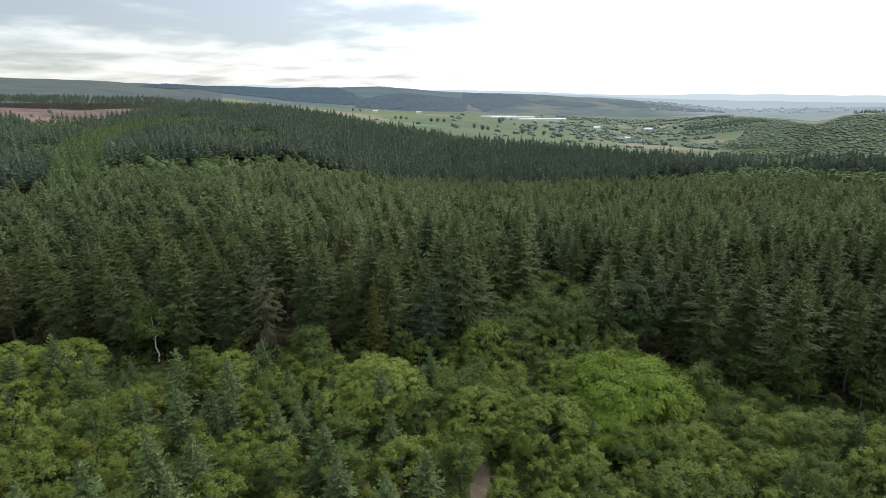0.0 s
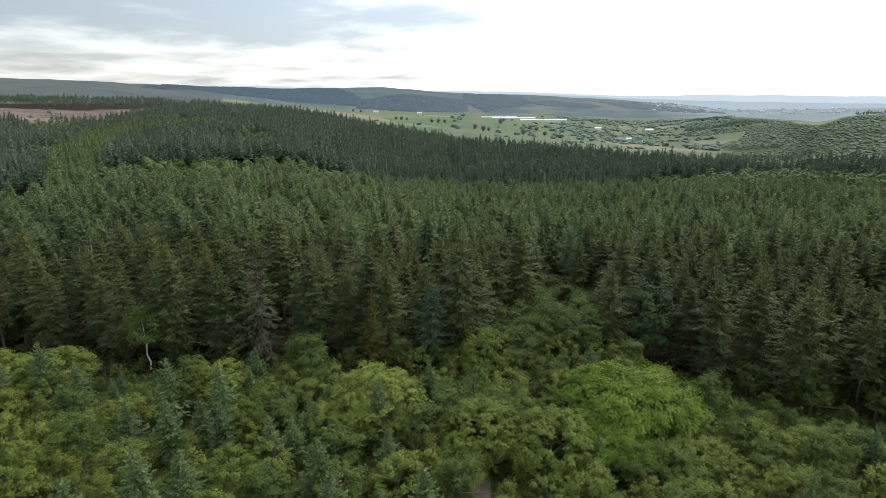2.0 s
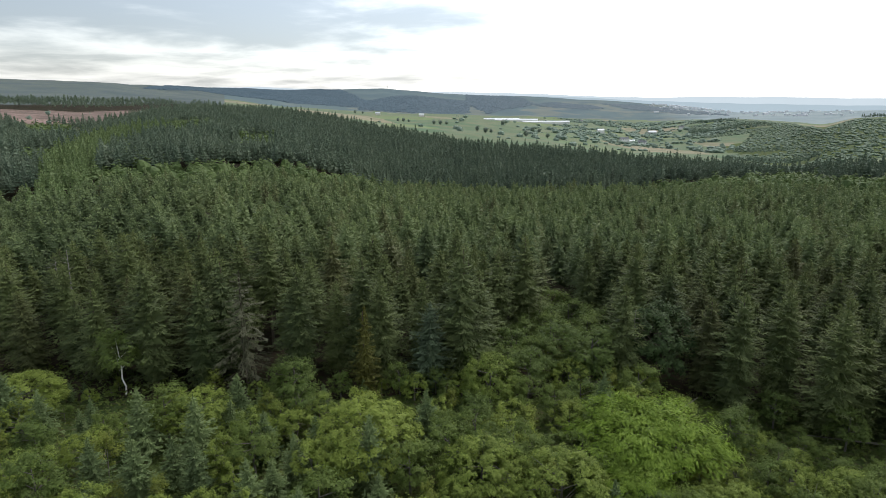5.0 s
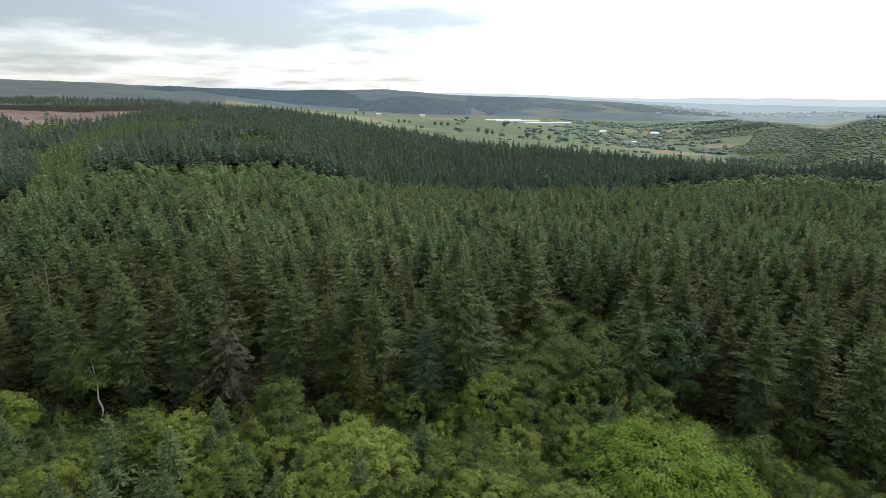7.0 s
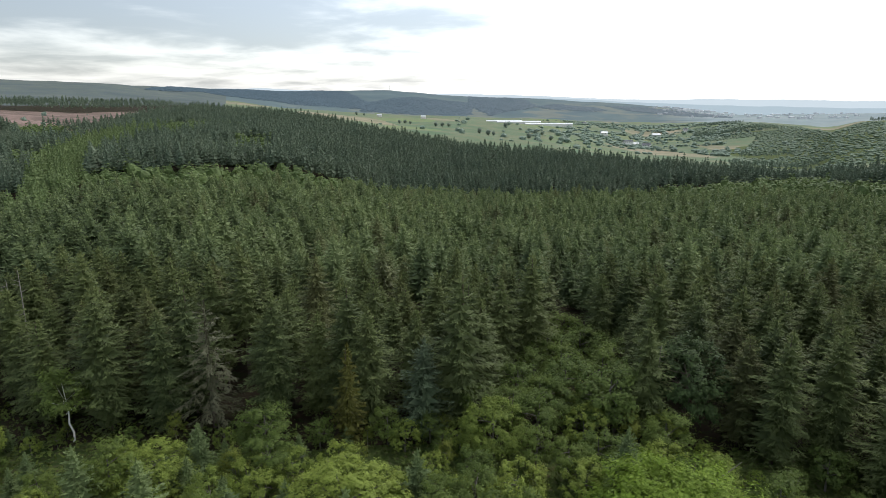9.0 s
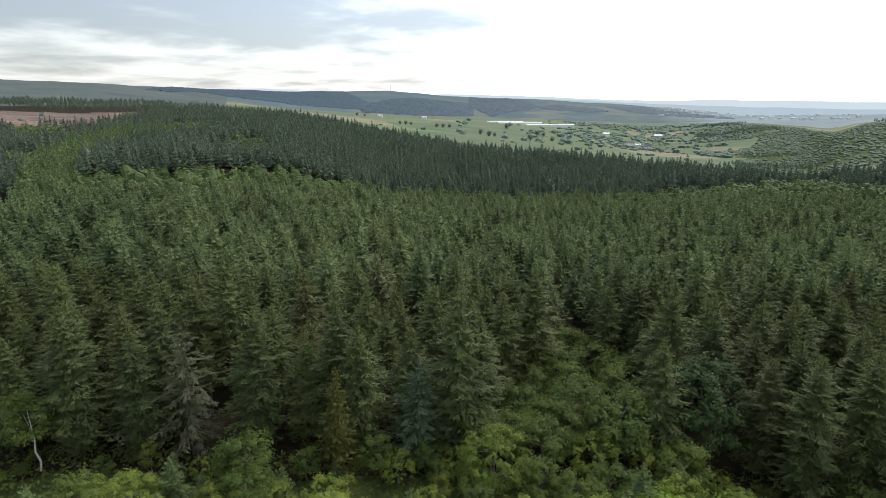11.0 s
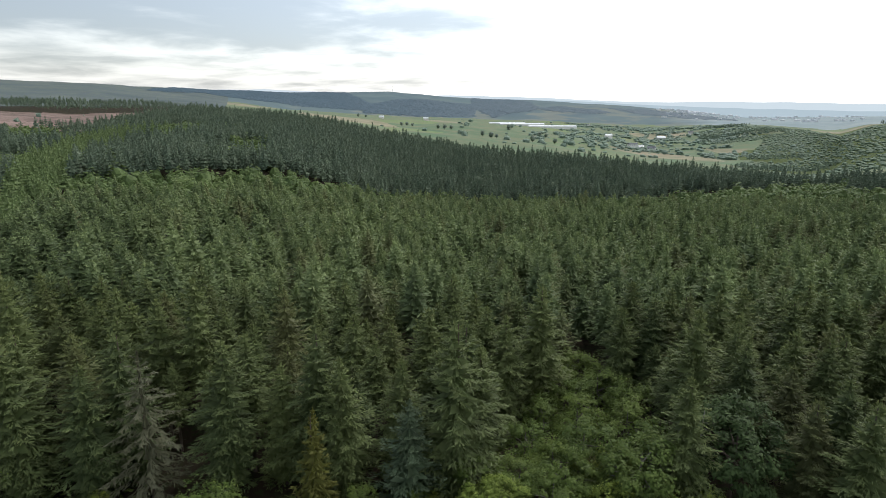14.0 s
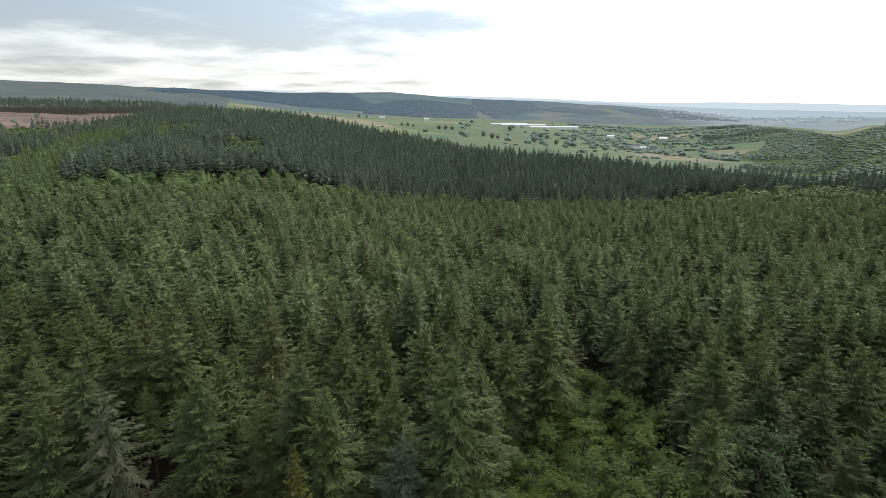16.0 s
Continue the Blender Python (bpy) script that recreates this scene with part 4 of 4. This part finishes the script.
drop(EDGE + POLE + INNER)


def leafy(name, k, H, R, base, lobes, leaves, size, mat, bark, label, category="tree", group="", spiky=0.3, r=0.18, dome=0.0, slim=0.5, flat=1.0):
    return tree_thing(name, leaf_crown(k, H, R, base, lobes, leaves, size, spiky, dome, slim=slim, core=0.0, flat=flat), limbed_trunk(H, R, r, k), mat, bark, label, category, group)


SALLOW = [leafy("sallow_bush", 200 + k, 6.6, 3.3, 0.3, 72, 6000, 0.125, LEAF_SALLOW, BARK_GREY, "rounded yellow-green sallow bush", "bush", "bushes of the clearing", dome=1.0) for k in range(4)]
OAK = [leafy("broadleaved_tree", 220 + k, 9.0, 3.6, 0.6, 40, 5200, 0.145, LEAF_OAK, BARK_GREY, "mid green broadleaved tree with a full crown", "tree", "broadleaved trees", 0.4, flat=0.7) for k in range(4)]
BIRCH = [leafy("young_birch", 230 + k, 7.0, 2.2, 0.5, 30, 2800, 0.112, LEAF_BIRCH, BARK_YOUNG, "slim yellowish young birch", "tree", "young birches", 0.5, 0.09) for k in range(3)]
YOUNG = [tree_thing("young_spruce", spruce_crown(260 + k, 9.5, 2.7, 0.3, 1700, 0.55, 0.17, slope=0.36, tier=0.55), pole_trunk(8, 0.12, 260 + k), BLUE_SPRUCE, BARK,
                    "young blue-green spruce among bushes", "tree", "young spruces") for k in range(4)]
DOME = [leafy("sallow_dome", 245 + k, 9.0, 6.0, 0.5, 170, 20000, 0.13, LEAF_SALLOW, BARK_GREY, "broad dome-shaped sallow with dense pale leaves", "bush", "domed sallows", 0.12, 0.22, 1.0) for k in range(2)]
BEECH = leafy("beech_tree", 240, 9.8, 9.8, 0.6, 150, 30000, 0.24, LEAF_BEECH, BARK_GREY, "large bright green beech with layered sprays", spiky=0.55, r=0.32, slim=0.32, flat=0.42)
HEM = leafy("hemlock_tree", 241, 15.0, 5.8, 0.6, 130, 13000, 0.24, HEMLOCK, BARK, "dark rounded hemlock with hanging sprays", spiky=0.5, r=0.28, dome=1.0, slim=0.4)

stand_at(BEECH, 25.6, 74.0)
stand_at(HEM, 35.2, 98.0)
stand_at(BEECH, 22.0, 66.5, 0.62, 1.1)
for k, x, y, s_, tall in ((0, -34.0, 82.8, 0.92, 0.76), (1, -9.2, 75.0, 1.22, 0.84), (0, -61.0, 86.5, 1.0, 0.76), (1, -71.0, 87.0, 0.95, 0.8), (1, 5.0, 69.5, 0.95, 0.92), (0, 13.5, 66.0, 0.95, 1.0),
                          (0, 31.5, 64.5, 0.72, 0.9), (0, 7.4, 90.5, 0.78, 1.12), (1, 46.0, 66.0, 0.75, 0.8), (0, 40.0, 58.5, 0.7, 0.9)):
    stand_at(DOME[k], x, y, s_, tall)
for x, y, s_ in ((13.5, 93.0, 0.95), (23.4, 95.0, 1.35), (18.5, 101, 1.25), (12.0, 104, 1.0), (20, 110, 1.1), (16, 114, 0.9), (26, 108, 1.2), (9, 98, 0.8), (-21.9, 88.8, 1.05), (24, 128.5, 1.2), (25.5, 121, 1.2), (21.5, 118, 1.1), (29, 116.5, 1.1),
                 (22, 134, 1.0), (20.5, 127, 1.0), (17.5, 120.5, 0.95), (25.2, 97.0, 1.25), (27.5, 103, 1.1), (6, 97.5, 0.95), (10.5, 97, 0.9), (15, 100, 1.0), (-15.5, 91.5, 0.6), (-6.5, 92.5, 0.7), (-24.5, 91, 0.55), (47, 84, 0.75), (54, 79, 0.8), (62, 77, 0.7), (70, 76, 0.75)):
    stand_at(OAK[int(rng.integers(0, 4))], x, y, s_)

fx, fy = plan_grid(-100, 100, 44, 104, 3.9, 0.42)
keep = in_view(fx, fy, 8, 43) & (fy < stand_front(fx) - 1.5)
for x, y in zip(fx[keep], fy[keep]):
    if abs(x - 4.3) < 1.9 and y < 62.5 or abs(x + 47.5) < 3.4 and 86 < y < 96:
        continue
    if min((x - p[0]) ** 2 + (y - p[1]) ** 2 for p in taken[-400:]) < 2.6 ** 2:
        continue
    depth = float(stand_front(x)) - y
    p = [0.32, 0.12, 0.20, 0.36] if x < 0 else [0.42, 0.36, 0.16, 0.06]
    kind = (SALLOW, OAK, BIRCH, YOUNG)[int(rng.choice(4, p=p))]
    s_ = float(rng.uniform(0.62, 1.02)) * (0.7 if depth < 8 else 1.0) * (0.62 if x < -38 and depth < 16 else 0.6 if x > 28 and depth < 14 else 1.0)
    if kind is YOUNG:
        s_ *= 1.08 if depth > 16 else 0.8
    stand_at(kind[int(rng.integers(0, len(kind)))], x, y, s_)
drop(SALLOW + OAK + BIRCH + YOUNG + DOME + [BEECH, HEM])


# birch with a white stem at the stand edge
def white_birch():
    root = new("birch_tree")
    tagged(root, "slender birch with a white stem and thin yellow-green crown", "tree")
    v, f = join_tubes([tube([(0, 0, -0.3), (0.25, 0, 1.5), (-0.2, 0, 2.8), (-0.1, 0.1, 4.5), (-0.5, 0.2, 10.0)], [0.15, 0.13, 0.12, 0.10, 0.03], 7)]
                      + [tube([(-0.5, 0.1, 4.2 + 0.6 * k), (-0.5 + 1.6 * math.cos(k * 2.2), 1.6 * math.sin(k * 2.2), 5.6 + 0.6 * k)], [0.05, 0.015], 4) for k in range(5)])
    part("trunk", mesh_from("birch_trunk", v, f, [BARK_BIRCH], smooth=True), None, root, "white birch stem")
    v, f, t = leaf_crown(271, 11.6, 4.4, 2.4, 40, 6000, 0.15, 0.9, core=0.0)
    part("crown", mesh_from("birch_crown", v, f, [LEAF_OAK], {"tip": t}), None, root)
    root.matrix_basis = pose(-50.0, 93.6, float(land(-50.0, 93.6)))


white_birch()


# bramble, bracken and grass between the bushes
def undergrowth():
    g = np.random.default_rng(5)
    n = 60000
    x, y = g.uniform(-100, 100, n), g.uniform(42, 112, n)
    ok = in_view(x, y, 8, 43) & (y < stand_front(x) + np.where(x > 40, 12, 5)) & ~((np.abs(x - 4.3) < 1.5) & (y < 66))
    x, y = x[ok], y[ok]
    n = len(x)
    z = land(x, y) + g.uniform(0.05, 1.0, n) * (0.6 + 0.8 * (np.sin(x * 0.6) * np.sin(y * 0.5) > 0))
    P = np.stack([x, y, z], -1)
    nrm = g.normal(0, 0.5, (n, 3)) + [0, 0, 1]
    nrm /= np.linalg.norm(nrm, axis=1)[:, None]
    a = np.cross(nrm, g.normal(0, 1, (n, 3)))
    a /= np.linalg.norm(a, axis=1)[:, None]
    b = np.cross(nrm, a)
    sz = g.uniform(0.18, 0.42, n)[:, None]
    V = np.stack([P - a * sz, P + b * sz * 0.5, P + a * sz - nrm * sz * 0.3, P - b * sz * 0.5], 1).reshape(-1, 3)
    o = np.arange(n)[:, None] * 4
    F = np.concatenate([o + [0, 3, 1], o + [1, 3, 2]])
    tone = np.repeat(0.5 + 0.5 * np.sin(x * 0.23 + 1.3 * np.sin(y * 0.17)), 4)
    me = mesh_from("undergrowth", V, F, [LEAF_UNDER], {"tip": np.repeat(g.random(n) * 0.6, 4), "tone": tone})
    tagged(new("undergrowth", me), "tangled bramble and bracken between bushes", "undergrowth", kind="stuff")


undergrowth()


# ======================= the forest track and its barrier =======================
TRACK = ground_material("earth_track", ((0.19, 0.15, 0.11), (0.26, 0.21, 0.155), (0.14, 0.12, 0.08)), 0.6)


def forest_track():
    V, F = [], []
    for k in range(107):
        y = -10.25 + k * 0.75
        c = 4.25 + 0.4 * math.sin(y * 0.12)
        for j, o in enumerate((-1.25, -0.7, 0, 0.7, 1.25)):
            x = c + o + 0.12 * noise.noise(Vector((o, y * 0.7, 0)))
            V.append((x, y, float(land(x, y)) + 0.09 - (0.05 if j in (1, 3) else 0.06 if j in (0, 4) else 0)))
        if k:
            b = 5 * k
            F += [(b - 5 + j, b - 4 + j, b + 1 + j, b + j) for j in range(4)]
    tagged(new("forest_track", mesh_from("forest_track", V, F, [TRACK], smooth=True)), "narrow bare-earth forest track", "track", kind="structure")


forest_track()


def barrier():
    root = new("barrier")
    tagged(root, "weathered pole barrier across the forest track", "barrier")
    y = 61.6
    for x in (2.2, 6.4):
        z = float(land(x, y))
        v, f = tube([(x, y, z - 0.3), (x, y, z + 0.95), (x, y, z + 1.0)], [0.09, 0.085, 0.04], 7)
        part("post", mesh_from("barrier_post", v, f, [WOOD_GREY], smooth=True), None, root)
    z = float(land(4.3, y))
    v, f = tube([(1.9, y - 0.1, z + 0.92), (4.3, y - 0.12, z + 0.86), (6.8, y - 0.1, z + 0.78)], [0.06, 0.06, 0.055], 7)
    part("pole", mesh_from("barrier_pole", v, f, [WOOD_GREY], smooth=True), None, root)


barrier()


# ======================= windthrow and dead wood at the stand edge =======================
def fallen_log():
    root = new("fallen_log")
    tagged(root, "pale fallen spruce stem with an upturned root plate", "log")
    x0, y0, x1, y1 = 60.0, 79.5, 50.5, 82.5
    z0, z1 = float(land(x0, y0)) + 0.7, float(land(x1, y1)) + 0.35
    pts = [(x0 + (x1 - x0) * k / 5, y0 + (y1 - y0) * k / 5, z0 + (z1 - z0) * k / 5) for k in range(6)]
    tubes = [tube(pts, [0.19 - 0.025 * k for k in range(6)], 8)]
    for k in range(7):
        a, t = 1.1 * k, 0.25 + 0.1 * k
        p = Vector(pts[0]).lerp(Vector(pts[-1]), t)
        tubes.append(tube([p, p + Vector((0.4 * math.cos(a), 0.5 * math.sin(a), 0.9))], [0.04, 0.012], 4))
    v, f = join_tubes(tubes)
    part("stem", mesh_from("log_stem", v, f, [BARK_GREY], smooth=True), None, root)
    g = np.random.default_rng(9)
    bm = bmesh.new()
    bmesh.ops.create_icosphere(bm, subdivisions=3, radius=1.0)
    for w in bm.verts:
        d = 1 + 0.22 * noise.noise(w.co * 2.3) + 0.12 * noise.noise(w.co * 6)
        w.co = Vector((x0 + 0.5 + w.co.x * 0.45 * d, y0 + w.co.y * 1.35 * d, z0 + 0.35 + w.co.z * 1.15 * d))
    part("root_plate", bm, EARTH, root, "dark upturned plate of roots and soil")
    for k in range(9):
        a = g.random() * 6.28
        p = Vector((x0 + 0.6, y0 + 0.9 * math.cos(a), z0 + 0.35 + 0.8 * math.sin(a)))
        v, f = tube([p, p + Vector((0.5, 0.7 * math.cos(a), 0.6 * math.sin(a)))], [0.06, 0.015], 4)
        part("root", mesh_from("log_root", v, f, [BARK]), None, root)


EARTH = plain("root_soil", (0.035, 0.026, 0.019), (0.075, 0.055, 0.04), 1.5)
fallen_log()


def snag(x, y, h, seed, label):
    """A dead standing stem with broken branches."""
    root = new("dead_tree")
    tagged(root, label, "tree", "dead stems in the stand")
    g = np.random.default_rng(seed)
    z = float(land(x, y))
    v, f = tube([(x, y, z - 0.3), (x + 0.1, y, z + h * 0.5), (x + 0.35, y + 0.1, z + h)], [0.2, 0.13, 0.04], 6)
    part("trunk", mesh_from("snag_trunk", v, f, [BARK_DEAD], smooth=True), None, root)
    for k in range(12):
        u, a, l = g.uniform(0.35, 0.97), g.random() * 6.28, g.uniform(0.5, 1.7)
        p = (x + 0.3 * u, y, z + h * u)
        v, f = tube([p, (p[0] + l * math.cos(a), p[1] + l * math.sin(a), p[2] + l * g.uniform(-0.1, 0.7))], [0.05, 0.012], 4)
        part("branch", mesh_from("snag_branch", v, f, [BARK_DEAD]), None, root)


BARK_DEAD = plain("bleached_dead_wood", (0.17, 0.155, 0.135), (0.32, 0.30, 0.27), 2.5)
snag(-71.0, 116.0, 19.5, 3, "pale leafless dead spruce standing in the stand")
snag(-74.5, 117.5, 17.5, 4, "pale leafless dead spruce standing in the stand")
snag(30.3, 97.0, 13.5, 5, "thin bare stem among dark conifers")
snag(57.0, 83.5, 12.0, 6, "thin dead stem at the stand edge")
snag(63.5, 82.0, 13.0, 7, "thin dead stem at the stand edge")
